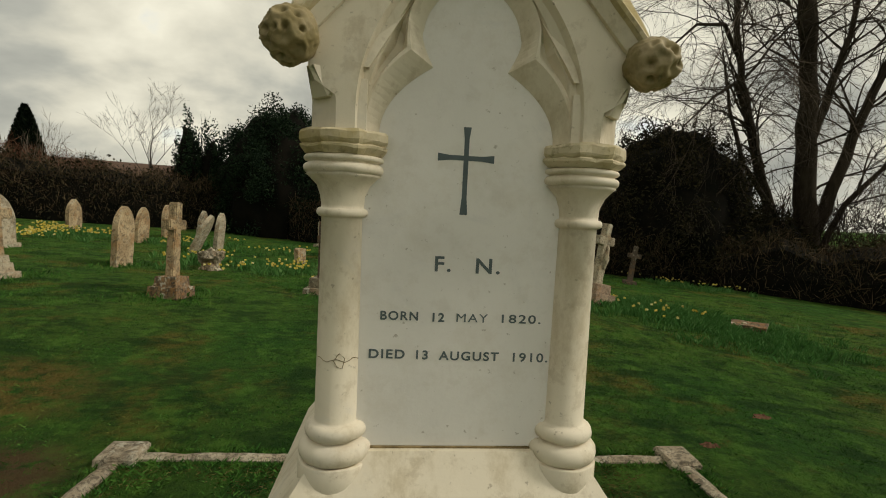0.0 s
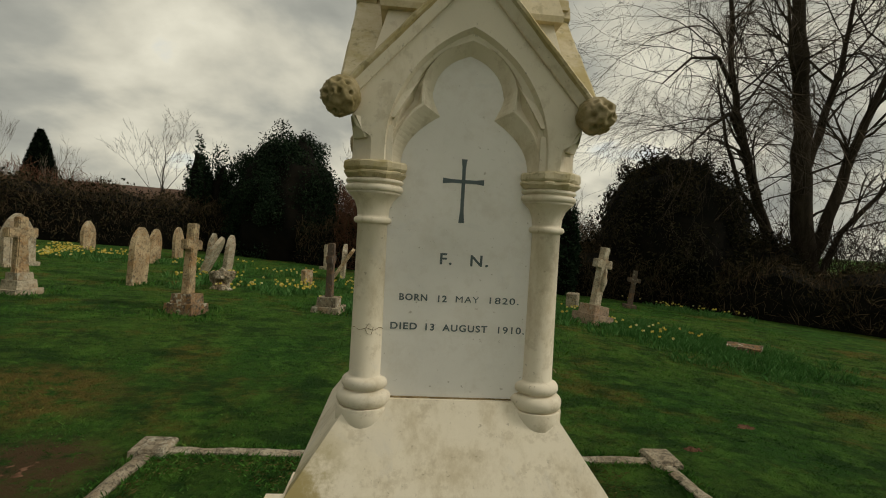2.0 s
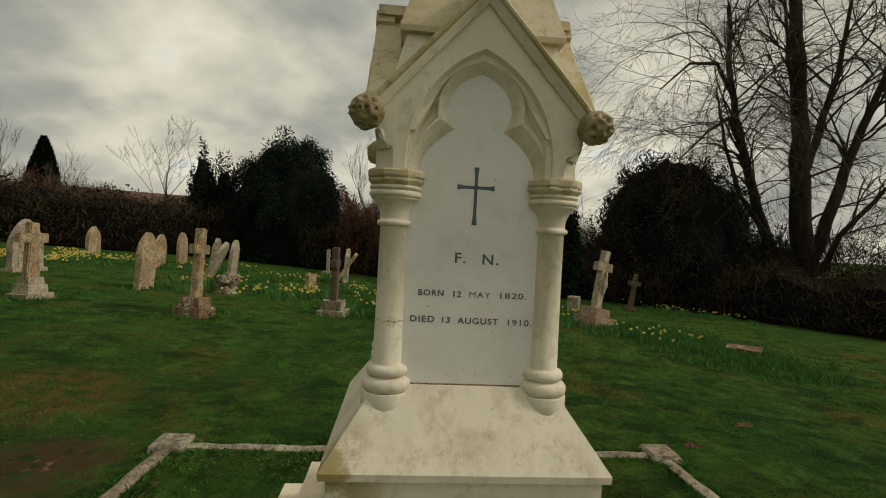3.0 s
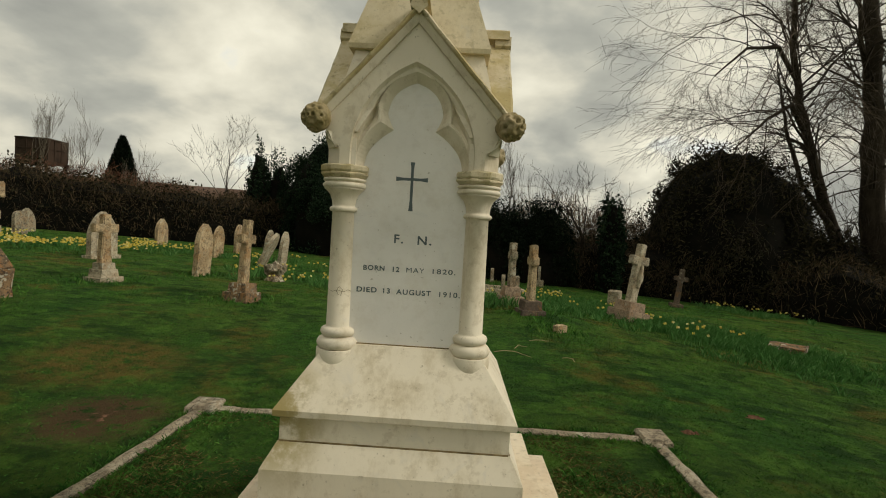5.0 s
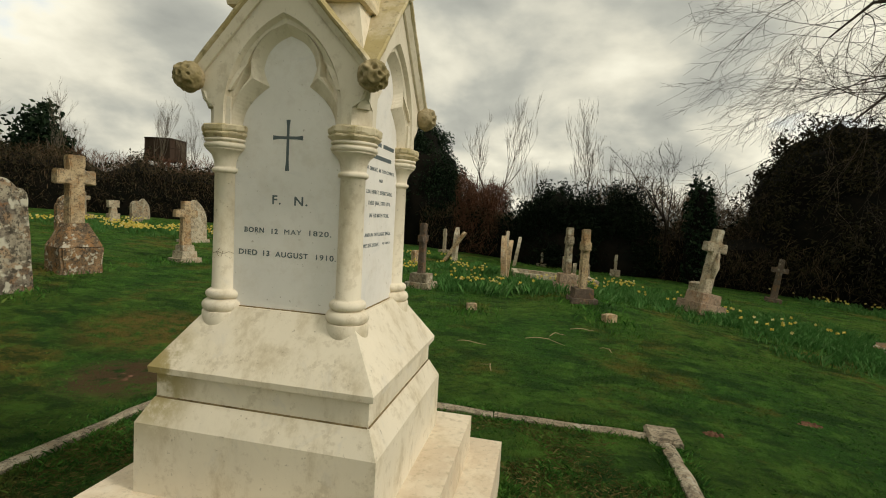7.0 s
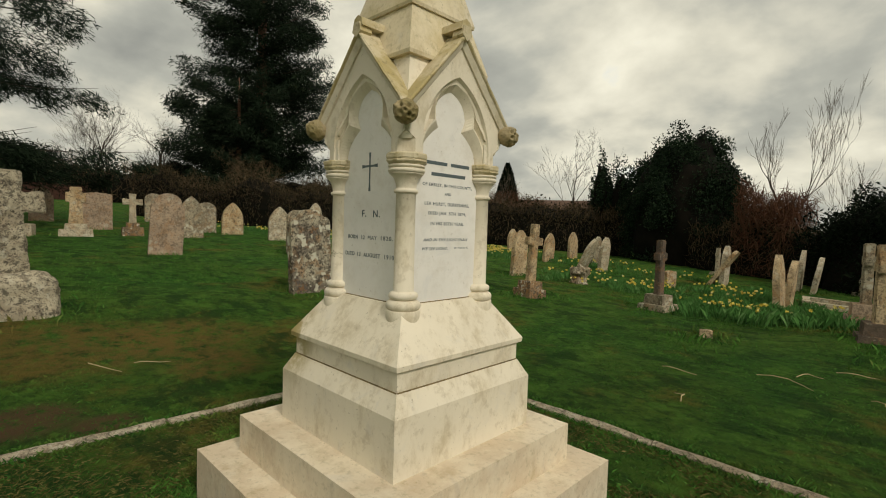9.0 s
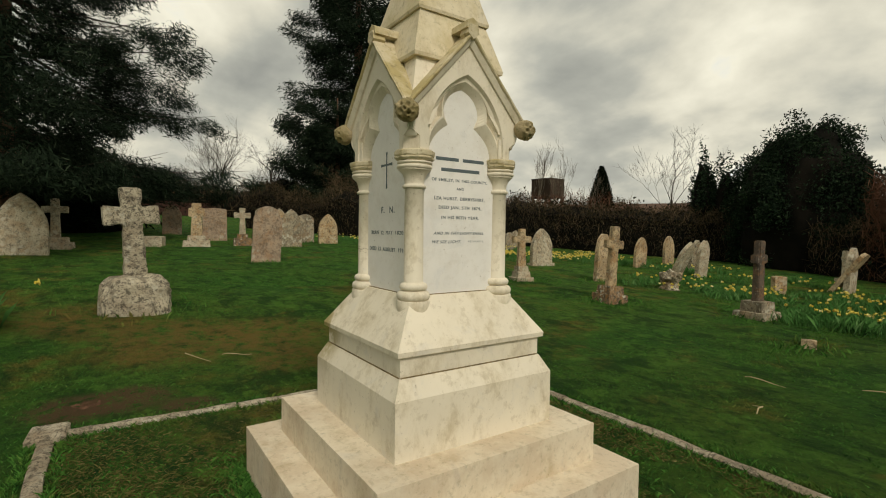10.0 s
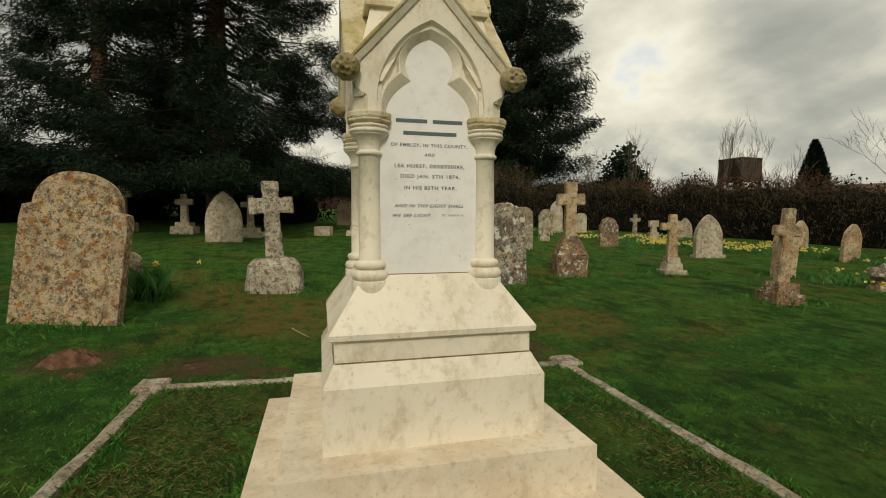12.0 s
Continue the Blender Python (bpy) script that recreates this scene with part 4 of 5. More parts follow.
def earth(x, y, rx, ry, h, label, seed):
    """A low uneven heap or patch of soil."""
    bm = bmesh.new()
    bmesh.ops.create_grid(bm, x_segments=40, y_segments=40, size=1)
    for v in bm.verts:
        r = v.co.length * (1 + 0.35 * noise.noise(Vector((v.co.x * 1.6 + seed, v.co.y * 1.6, 0))))
        f = max(0, 1 - r * r)
        px_, py_ = x + v.co.x * rx, y + v.co.y * ry
        lump = noise.noise(Vector((v.co.x * 6, v.co.y * 6, seed)))
        fine = noise.noise(Vector((v.co.x * 13, v.co.y * 13, seed)))
        v.co = Vector((px_, py_, gz(px_, py_) + h * f * (1 + 0.45 * lump) + 0.014 * lump + 0.014 * fine - 0.002 - 0.06 * max(0, r - 0.3)))
    ob = part("bare_earth", bm, EARTH, None, label, None, True)
    return tagged(ob, "", "soil", kind="stuff")


earth(-2.22, -1.12, 0.24, 0.25, 0.075, "heap of red-brown soil thrown up beside a headstone", 1.0)
earth(-1.87, -0.95, 0.15, 0.17, 0.008, "crumbs of red-brown soil on the lawn", 2.0)
earth(-1.90, 2.32, 0.30, 0.26, 0.002, "worn patch of bare reddish soil in the lawn", 3.0)
earth(-1.97, -0.2, 0.20, 0.24, 0.002, "worn strip of bare reddish soil in the lawn", 5.0)
earth(1.95, 2.75, 0.13, 0.09, 0.012, "small patch of bare soil beside the kerb", 6.0)
earth(2.75, 3.3, 0.16, 0.1, 0.010, "small scrape of bare soil in the lawn", 7.0)

# ---- grass and flowers ----
rng = np.random.default_rng(4)


def blades(name, x, y, height, width, mat, lean=0.45, label="", base=None):
    """Grass blades, one bent strip of two triangles each, at the given feet."""
    n = len(x)
    a = rng.uniform(0, 2 * np.pi, n)
    b = rng.uniform(0, 2 * np.pi, n)
    z = (ground_z(x, y) if base is None else base) - 0.01
    hgt = height * rng.uniform(0.55, 1.25, n)
    w = width * rng.uniform(0.7, 1.3, n)
    ln = hgt * lean * rng.uniform(0.2, 1.5, n)
    foot = np.stack([x, y, z], -1)
    side = np.stack([np.cos(a) * w, np.sin(a) * w, 0 * w], -1)
    out = np.stack([np.cos(b) * ln, np.sin(b) * ln, 0 * w], -1)
    up = np.stack([0 * w, 0 * w, hgt], -1)
    v = np.stack([foot - side, foot + side, foot + out * 0.35 + up * 0.62 + side * 0.7, foot + out + up * 0.95], 1).reshape(-1, 3)
    i = np.arange(n)[:, None] * 4
    f = np.concatenate([i + np.array([0, 1, 2]), i + np.array([0, 2, 3])])
    ob = new(name, mesh_np(name, v, f, mat))
    return tagged(ob, label, "grass", kind="stuff")


def off_stone(x, y):
    """True where a foot is clear of the monument's steps and of the kerb."""
    mon_in = (np.abs(x - CX) < 0.63) & (np.abs(y - CY) < 0.63)
    k = np.zeros(len(x), bool)
    for i in range(4):
        p, q = np.array(KC[i]), np.array(KC[(i + 1) % 4])
        d = (q - p) / np.linalg.norm(q - p)
        u = (x - p[0]) * d[0] + (y - p[1]) * d[1]
        s = np.abs((x - p[0]) * -d[1] + (y - p[1]) * d[0])
        k |= (s < 0.035) & (u > -0.05) & (u < np.linalg.norm(q - p) + 0.05)
    for p in KC:
        k |= (np.abs(x - p[0]) < 0.1) & (np.abs(y - p[1]) < 0.1)
    soil = np.zeros(len(x), bool)
    for ex, ey, rx, ry in ((-2.22, -1.15, 0.19, 0.16), (-1.92, 2.32, 0.26, 0.22), (1.95, 2.75, 0.06, 0.05), (-1.97, -0.22, 0.26, 0.28), (-1.66, 0.35, 0.07, 0.11)):
        soil |= ((x - ex) / rx) ** 2 + ((y - ey) / ry) ** 2 < rng.uniform(0.1, 1.3, len(x)) ** 1.3
    return ~(mon_in | k | soil)


def thin(x, y, scale, lo, seed):
    v = np.array([noise.noise((a * scale, b * scale, seed)) for a, b in zip(x, y)])
    return v > lo


n = 330000
r = 0.4 + 7.4 * np.sqrt(rng.random(n)) ** 1.25
th = rng.uniform(0, 2 * np.pi, n)
gx, gy = 0.2 + r * np.cos(th), 1.3 + r * np.sin(th)
ok = off_stone(gx, gy)
gx, gy = gx[ok], gy[ok]
blades("lawn_grass", gx, gy, 0.023, 0.0016, GRASS, 0.9, "short green grass blades of the lawn")
n = 130000
gx, gy = rng.uniform(-12, 9, n), rng.uniform(-3, 15, n)
ok = (np.hypot(gx - 0.2, gy - 1.3) > 5.5) & off_stone(gx, gy)
blades("lawn_grass", gx[ok], gy[ok], 0.032, 0.0036, GRASS, 1.0, "rougher lawn grass among the graves")
n = 40000
gx, gy = rng.uniform(-1.45, 1.6, n), rng.uniform(-0.3, 2.5, n)
ok = off_stone(gx, gy) & (rng.random(n) < 0.9)
ok &= thin(gx, gy, 2.2, 0.16, 3.0)
blades("plot_grass", gx[ok], gy[ok], 0.032, 0.0016, GRASS, 0.9, "longer tufted grass inside the kerb")
n = 60000
gx, gy = rng.uniform(-1.45, 1.6, n), rng.uniform(-0.3, 2.5, n)
ok = off_stone(gx, gy) & thin(gx, gy, 1.6, -0.3, 7.0)
blades("dry_plot_grass", gx[ok], gy[ok], 0.020, 0.0018, DRYGRASS, 1.8, "dry yellow mown grass inside the kerb")
# tufts along the foot of kerb and steps
fx, fy = [], []
for i in range(4):
    p, q = np.array(KC[i]), np.array(KC[(i + 1) % 4])
    u = rng.random(2600)
    d = (q - p) / np.linalg.norm(q - p)
    s = (0.05 + 0.03 * np.abs(rng.standard_normal(2600))) * rng.choice([-1, 1], 2600)
    fx.append(p[0] + (q - p)[0] * u - d[1] * s)
    fy.append(p[1] + (q - p)[1] * u + d[0] * s)
for i in range(4):
    u = rng.uniform(-0.66, 0.66, 3200)
    s = 0.64 + 0.05 * np.abs(rng.standard_normal(3200))
    c0, s0 = ((1, 0), (0, 1), (-1, 0), (0, -1))[i]
    fx.append(CX + c0 * s - s0 * u)
    fy.append(CY + s0 * s + c0 * u)
blades("edge_grass", np.concatenate(fx), np.concatenate(fy), 0.038, 0.0018, GRASS, 0.7, "grass tufts along kerb and steps")
sx, sy = [], []
for ob in [o for o in scene.objects if o.parent is None and o.get("category") == "gravestone"]:
    p = ob.matrix_basis.translation
    m = 260 if p.y < 9 and p.x > -9 else 110
    sx.append(p.x + 0.22 * rng.standard_normal(m))
    sy.append(p.y + 0.28 * rng.standard_normal(m))
blades("stone_foot_grass", np.concatenate(sx), np.concatenate(sy), 0.075, 0.006, GRASS, 0.6, "uncut grass round the feet of the gravestones")


def daffodils(x, y, rx, ry, leaves, flowers, angle=0.0, tall=0.14, label="yellow daffodils in a drift of green leaves"):
    """A drift of daffodils: strap leaves in clumps, and star-shaped flowers nodding on stalks."""
    ca, sa = math.cos(radians(angle)), math.sin(radians(angle))

    def spread(n, clump=0.0):
        u, v = rng.standard_normal(n) * 0.45, rng.standard_normal(n) * 0.45
        if clump:
            m = max(6, n // 26)
            cu, cv = rng.standard_normal(m) * 0.45, rng.standard_normal(m) * 0.45
            pick = rng.integers(0, m, n)
            u, v = cu[pick] + rng.standard_normal(n) * clump / rx, cv[pick] + rng.standard_normal(n) * clump / ry
        u, v = u * rx, v * ry
        return x + u * ca - v * sa, y + u * sa + v * ca
    if flowers != 2:
        flowers, leaves, ry = int(flowers * 0.55), int(leaves * 0.8), ry * 2.1
    lx, ly = spread(leaves, 0.07)
    ob = blades("daffodil_drift", lx, ly, tall, 0.0045, DAFLEAF, 0.5, label)
    ob["category"] = "daffodils"
    if not flowers:
        return
    cx_, cy_ = spread(flowers, 0.24)
    cz = ground_z(cx_, cy_) + tall * rng.uniform(0.95, 1.3, flowers)
    verts, faces = [], []
    for k in range(flowers):
        yaw, tilt = rng.uniform(0, 2 * np.pi), rng.uniform(0.2, 1.0)
        d = Vector((math.cos(yaw) * math.cos(tilt * 0.5), math.sin(yaw) * math.cos(tilt * 0.5), -math.sin(0.2) + 0.1))
        d.normalize()
        s1 = d.orthogonal().normalized()
        s2 = d.cross(s1)
        c0 = Vector((cx_[k], cy_[k], cz[k]))
        b = len(verts)
        R = 0.027 if flowers > 2 else 0.045
        for j in range(12):
            a = math.pi * j / 6
            q = R if j % 2 == 0 else R * 0.55
            verts.append(c0 + s1 * math.cos(a) * q + s2 * math.sin(a) * q)
        verts.append(c0 + d * 0.012)
        faces += [(b + j, b + (j + 1) % 12, b + 12) for j in range(12)]
        t0 = len(verts)
        for j in range(6):
            a = math.pi * j / 3
            verts.append(c0 + s1 * math.cos(a) * 0.012 + s2 * math.sin(a) * 0.012)
        for j in range(6):
            a = math.pi * j / 3
            verts.append(c0 + d * 0.035 + s1 * math.cos(a) * 0.018 + s2 * math.sin(a) * 0.018)
        for j in range(6):
            n1, n2 = (j + 1) % 6, j
            faces += [(t0 + n2, t0 + n1, t0 + 6 + n1), (t0 + n2, t0 + 6 + n1, t0 + 6 + n2)]
    part_ob = new("blossom", mesh_np("blossom", [tuple(v) for v in verts], faces, YELLOW))
    part_ob.parent = ob
    tagged(part_ob, "yellow daffodil flowers")


daffodils(-9.2, 10.6, 2.6, 0.8, 5200, 820, 40)
daffodils(-7.6, 12.4, 1.6, 0.7, 2000, 150, 30)
daffodils(-11.5, 9.4, 1.6, 0.7, 1600, 300, 60)
daffodils(-5.3, 12.6, 1.2, 0.8, 1200, 60, 0)
daffodils(-3.9, 9.6, 0.5, 0.5, 900, 50, 0)
daffodils(-2.3, 9.3, 0.9, 0.45, 1800, 90, 10)
daffodils(-2.9, 12.6, 1.6, 0.7, 900, 50, 0)
daffodils(-0.7, 10.6, 1.2, 0.5, 1800, 90, -10)
daffodils(-0.5, 7.9, 0.9, 0.35, 1700, 60, -15)
daffodils(0.3, 7.9, 1.1, 0.6, 2600, 14, -10, 0.2, "long green leaves of daffodils with few flowers")
daffodils(2.7, 11.0, 1.5, 0.6, 1800, 90, -30)
daffodils(4.3, 8.2, 1.8, 0.85, 6500, 50, -35, 0.12)
daffodils(4.9, 7.0, 1.7, 0.85, 9500, 10, -35, 0.11, "long green leaves of daffodils with few flowers")
daffodils(2.5, 8.8, 1.5, 0.9, 8000, 12, -30, 0.11, "long green leaves of daffodils with few flowers")
daffodils(8.6, 13.2, 1.4, 0.5, 1200, 70, -25)
daffodils(-15.5, 8.2, 2.2, 0.7, 1400, 120, 60)
daffodils(-17.5, 6.5, 1.5, 0.8, 700, 60, 60)
daffodils(-4.21, -1.13, 0.16, 0.16, 230, 2, 0, 0.34, "clump of daffodil leaves with two pale flowers")

# ---- dead stalks on the lawn ----


for x, y, ln, yaw in ((0.75, 4.6, 0.4, -20), (0.95, 4.8, 0.25, 30), (1.5, 4.4, 0.2, 80), (0.1, 4.2, 0.26, -15), (-2.9, 0.5, 0.36, 10), (-2.75, 0.75, 0.24, 60), (0.55, 3.4, 0.22, 140), (1.2, 5.2, 0.3, 10)):
    bm = bmesh.new()
    d = Vector((math.cos(radians(yaw)), math.sin(radians(yaw)), 0))
    pts = [Vector((x, y, gz(x, y) + 0.025)) + d * ln * s + Vector((0, 0, 0.02 * math.sin(s * 5))) + Vector((-d.y, d.x, 0)) * 0.06 * math.sin(s * 4 + yaw) for s in (0, 0.25, 0.5, 0.75, 1)]
    tube(bm, pts, [0.004, 0.0045, 0.004, 0.003, 0.002])
    tagged(part("dead_stalk", bm, STRAW, None, "dry straw-coloured plant stalk lying on the lawn"), "", "stalk", "dead stalks")

# ---- trees, hedges, distance ----


def cards(centres, size, mat, name, flat=0.0, shape=1.0, parent=None, droop=None):
    """Leaves or sprays: one small kite each at the given centres, randomly turned."""
    c = np.asarray(centres)
    n = len(c)
    a = rng.standard_normal((n, 3))
    a[:, 2] *= 1 - flat
    if droop is not None:
        a = droop + 0.35 * a
    a /= np.linalg.norm(a, axis=1, keepdims=True)
    b = np.cross(a, rng.standard_normal((n, 3)))
    b /= np.linalg.norm(b, axis=1, keepdims=True) + 1e-9
    s = size * rng.uniform(0.55, 1.3, (n, 1))
    v = np.stack([c - a * s, c + b * s * 0.32 * shape, c + a * s, c - b * s * 0.32 * shape], 1).reshape(-1, 3)
    i = np.arange(n)[:, None] * 4
    f = np.concatenate([i + np.array([0, 1, 2]), i + np.array([0, 2, 3])])
    ob = new(name, mesh_np(name, v, f, mat))
    if parent is not None:
        ob.parent = parent
    return ob


def lumps(n, centre, radii, k, seed, shell=0.55, lump=0.34):
    """Points in an uneven crown: lobes scattered through an ellipsoid, denser outside, open between."""
    g = np.random.default_rng(seed)
    d = g.standard_normal((k, 3))
    d /= np.linalg.norm(d, axis=1, keepdims=True)
    rad = g.uniform(shell, 0.92, (k, 1))
    lobes = d * rad
    size = lump * g.uniform(0.6, 1.25, k)
    pick = g.integers(0, k, n)
    e = g.standard_normal((n, 3))
    e /= np.linalg.norm(e, axis=1, keepdims=True)
    p = lobes[pick] + e * size[pick][:, None] * g.random((n, 1)) ** 0.45
    return np.asarray(centre) + p * np.asarray(radii)


def solid(name, centre, radii, mat, parent, seed=0.0, amount=0.2):
    """A near-black shell in a dense crown; its colour is the shade in there."""
    bm = bmesh.new()
    bmesh.ops.create_icosphere(bm, subdivisions=4, radius=1)
    for v in bm.verts:
        f = 1 + amount * noise.noise(v.co * 2.2 + Vector((seed, 0, 0))) + amount * 0.5 * noise.noise(v.co * 6 + Vector((0, seed, 0)))
        v.co = Vector((v.co.x * radii[0], v.co.y * radii[1], v.co.z * radii[2])) * f + Vector(centre)
    return part(name, bm, mat, parent, "", None, True)


def grow(bm, p, d, length, radius, depth, rnd, spread=0.6, rise=0.12, kids=3, sides=5, bend=0.22, ratio=0.68):
    """A branch and its children, tapered and crooked."""
    pts, rad = [p.copy()], [radius]
    seg = 4 if depth > 1 else 3
    q, v = p.copy(), d.normalized()
    for i in range(seg):
        v = (v + Vector((rnd.uniform(-1, 1), rnd.uniform(-1, 1), rnd.uniform(-1, 1))) * bend + Vector((0, 0, rise))).normalized()
        q = q + v * (length / seg)
        pts.append(q.copy())
        rad.append(radius * (1 - 0.55 * (i + 1) / seg))
    tube(bm, pts, rad, max(3, sides))
    if depth <= 0:
        return
    for k in range(kids):
        at_ = rnd.uniform(0.35, 1.0) if k else 1.0
        i = min(seg - 1, int(at_ * seg))
        base = pts[i].lerp(pts[i + 1], at_ * seg - i) if i < seg else pts[-1]
        w = (v + Vector((rnd.uniform(-1, 1), rnd.uniform(-1, 1), rnd.uniform(-0.6, 0.8))) * spread).normalized()
        grow(bm, base, w, length * ratio * rnd.uniform(0.75, 1.15), max(0.004, rad[i] * 0.62), depth - 1, rnd, spread, rise, kids, sides - 1, bend, ratio)


def bare_tree(x, y, height, radius, mat, label, seed, depth=5, kids=3, spread=0.6, rise=0.1, trunk=0.38, lean=(0, 0), ratio=0.68, name="bare_tree"):
    rnd = random.Random(seed)
    ob = thing(name, label, "tree", pose(x, y, gz(x, y) - 0.1))
    bm = bmesh.new()
    t = height * trunk
    top = Vector((lean[0] * t, lean[1] * t, t))
    pts = [Vector((0, 0, 0)), top * 0.3 + Vector((rnd.uniform(-1, 1), rnd.uniform(-1, 1), 0)) * radius * 0.5, top * 0.65, top]
    tube(bm, pts, [radius * 1.35, radius, radius * 0.9, radius * 0.75], 9)
    part("trunk", bm, mat, ob, "", None, True)
    bm = bmesh.new()
    for k in range(kids + 2):
        f = rnd.uniform(0.55, 1.0) if k else 1.0
        d = Vector((lean[0] + rnd.uniform(-1, 1) * 0.8, lean[1] + rnd.uniform(-1, 1) * 0.8, 1.0 if k else 1.6))
        grow(bm, top * f, d, height * 0.30 * rnd.uniform(0.8, 1.1), radius * (0.55 if k == 0 else 0.30), depth - 1, rnd, spread, rise, kids, 5, 0.2, ratio)
    part("crown", bm, mat, ob, "bare leafless crown")["kind"] = "stuff"
    return ob


def evergreen(name, x, y, r, z0, z1, n, leaf, mat, label, seed, k=60, lump=0.34, squash=1.0, core=True, shape=1.0, inner=0.74):
    ob = thing(name, label, "tree" if z1 > 3 else "shrub", pose(0, 0, 0))
    base = gz(x, y)
    cz, hz = base + (z0 + z1) / 2, (z1 - z0) / 2
    if core:
        solid("inner_crown", (x, y, cz - 0.06 * hz), (r * inner, r * inner * squash, hz * (inner + 0.06)), SHADECORE, ob, seed)
    bm = bmesh.new()
    tube(bm, [Vector((x, y, base - 0.1)), Vector((x, y, cz))], [r * 0.09 + 0.04, r * 0.05 + 0.02], 7)
    part("trunk", bm, BARK, ob)
    pts = lumps(n, (x, y, cz), (r, r * squash, hz), k, seed, 0.6, lump)
    pts = pts[pts[:, 2] > base + 0.02]
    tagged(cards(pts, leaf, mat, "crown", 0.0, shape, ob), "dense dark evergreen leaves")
    return ob


def hedge(label, line, height, depth, n, mat, twig, name="hedge", inner=True, leaf=None, seed=1):
    """A hedge along a line: a shell painted near black as inner shade, then thousands of twigs, upright and tangled."""
    g = np.random.default_rng(seed)
    ob = thing(name, label, "hedge", pose(0, 0, 0))
    line = [np.array(p, float) for p in line]
    lens = [np.linalg.norm(b - a) for a, b in zip(line, line[1:])]
    if inner:
        bm = bmesh.new()
        rows = []
        for a, b, ln in zip(line, line[1:], lens):
            d = (b - a) / ln
            nrm = np.array([-d[1], d[0]])
            m = max(2, int(ln / 0.5))
            for i in range(m + 1):
                c = a + d * ln * i / m
                jit = 0.22 * noise.noise((c[0] * 0.8, c[1] * 0.8, seed))
                h = height * (0.72 + 0.3 * noise.noise((c[0] * 0.7, c[1] * 0.7, seed + 5.0)))
                ring = []
                for s, z in ((-0.42, -0.1), (-0.46, 0.4), (-0.36, 0.8), (0, 1.0), (0.36, 0.8), (0.46, 0.4), (0.42, -0.1)):
                    q = c + nrm * (depth * s + jit)
                    ring.append(bm.verts.new((q[0], q[1], gz(*q) + h * z)))
                rows.append(ring)
        for r1, r2 in zip(rows, rows[1:]):
            for i in range(6):
                bm.faces.new((r1[i], r1[i + 1], r2[i + 1], r2[i]))
        part("inner_hedge", bm, SHADECORE, ob)
    pick = g.choice(len(lens), n, p=np.array(lens) / sum(lens))
    u = g.random(n)
    A = np.array([line[i] for i in pick])
    B = np.array([line[i + 1] for i in pick])
    d = (B - A) / np.linalg.norm(B - A, axis=1, keepdims=True)
    off = (g.random(n) - 0.5) * depth * 1.15
    xy = A + (B - A) * u[:, None] + np.stack([-d[:, 1], d[:, 0]], -1) * off[:, None]
    hv = np.array([0.80 + 0.35 * noise.noise((p[0] * 0.7, p[1] * 0.7, seed + 5.0)) + 0.14 * noise.noise((p[0] * 3, p[1] * 3, seed)) for p in xy])
    z = ground_z(xy[:, 0], xy[:, 1]) + height * hv * g.random(n) ** 0.75
    c = np.stack([xy[:, 0], xy[:, 1], z], -1)
    up = np.tile(np.array([0, 0, 0.9]), (n, 1))
    tagged(cards(c, twig, mat, "twig_mass", 0, 0.10, ob, up + g.standard_normal((n, 3)) * 0.6), "tangled bare twigs")
    if leaf:
        m = n // 2
        sel = g.integers(0, n, m)
        tagged(cards(c[sel] + g.standard_normal((m, 3)) * 0.1, 0.06, leaf, "foliage", 0, 1.6, ob), "dark leaves")
    return ob


hedge("tall brown leafless hedge along the churchyard edge", [(-24, 6), (-18.5, 9.5), (-15.6, 13.6), (-12.2, 15.8), (-9.0, 17.2), (-6.5, 18.6)], 2.3, 1.6, 46000, TWIG, 0.17, leaf=BROWNYEW, seed=2)
hedge("red-brown twiggy scrub before the water tower", [(-19, 15), (-14.5, 17.5), (-11, 19.5)], 2.7, 1.6, 12000, REDTWIG, 0.22, inner=False, seed=3)
hedge("dark bramble bank under the trees", [(-3.5, 17.4), (-0.5, 16.6), (0.5, 16.4)], 1.9, 1.4, 9000, TWIG, 0.2, leaf=YEWLEAF, seed=4)
hedge("dark bramble bank under the trees", [(3.6, 16.6), (7.2, 16.0), (9.0, 15.2)], 1.9, 2.2, 10000, TWIG, 0.2, leaf=BROWNYEW, seed=5)
hedge("tall dark bramble bank under the bare trees", [(8.5, 15.6), (10.5, 14.8), (13.8, 12.0), (18.5, 8), (25, 2)], 2.1, 2.4, 24000, TWIG, 0.22, leaf=BROWNYEW, seed=15)
hedge("russet leafless shrub between dark evergreens", [(-2.2, 17.2), (-0.6, 17.0)], 3.0, 2.0, 6500, REDTWIG, 0.28, name="shrub", inner=False, seed=6)
hedge("distant leafless scrub beyond the graves", [(-52, -20), (-46, 2), (-40, 16), (-30, 24)], 3.4, 4.0, 16000, TWIG, 0.7, seed=7, leaf=YEWLEAF)
hedge("pale leafless scrub behind the yew", [(2, 19), (6, 19), (9.5, 20.5)], 3.4, 2.0, 12000, TWIG, 0.32, inner=False, seed=8)
hedge("dark hedge behind the ivy-clad trunk", [(3.6, 17.6), (6.4, 17.4), (8.6, 18)], 2.3, 1.5, 9000, TWIG, 0.22, seed=28, leaf=YEWLEAF)
hedge("distant hedge behind the trees", [(12, 26), (22, 20), (30, 8), (34, -10)], 2.6, 3.0, 9000, TWIG, 0.4, seed=9)

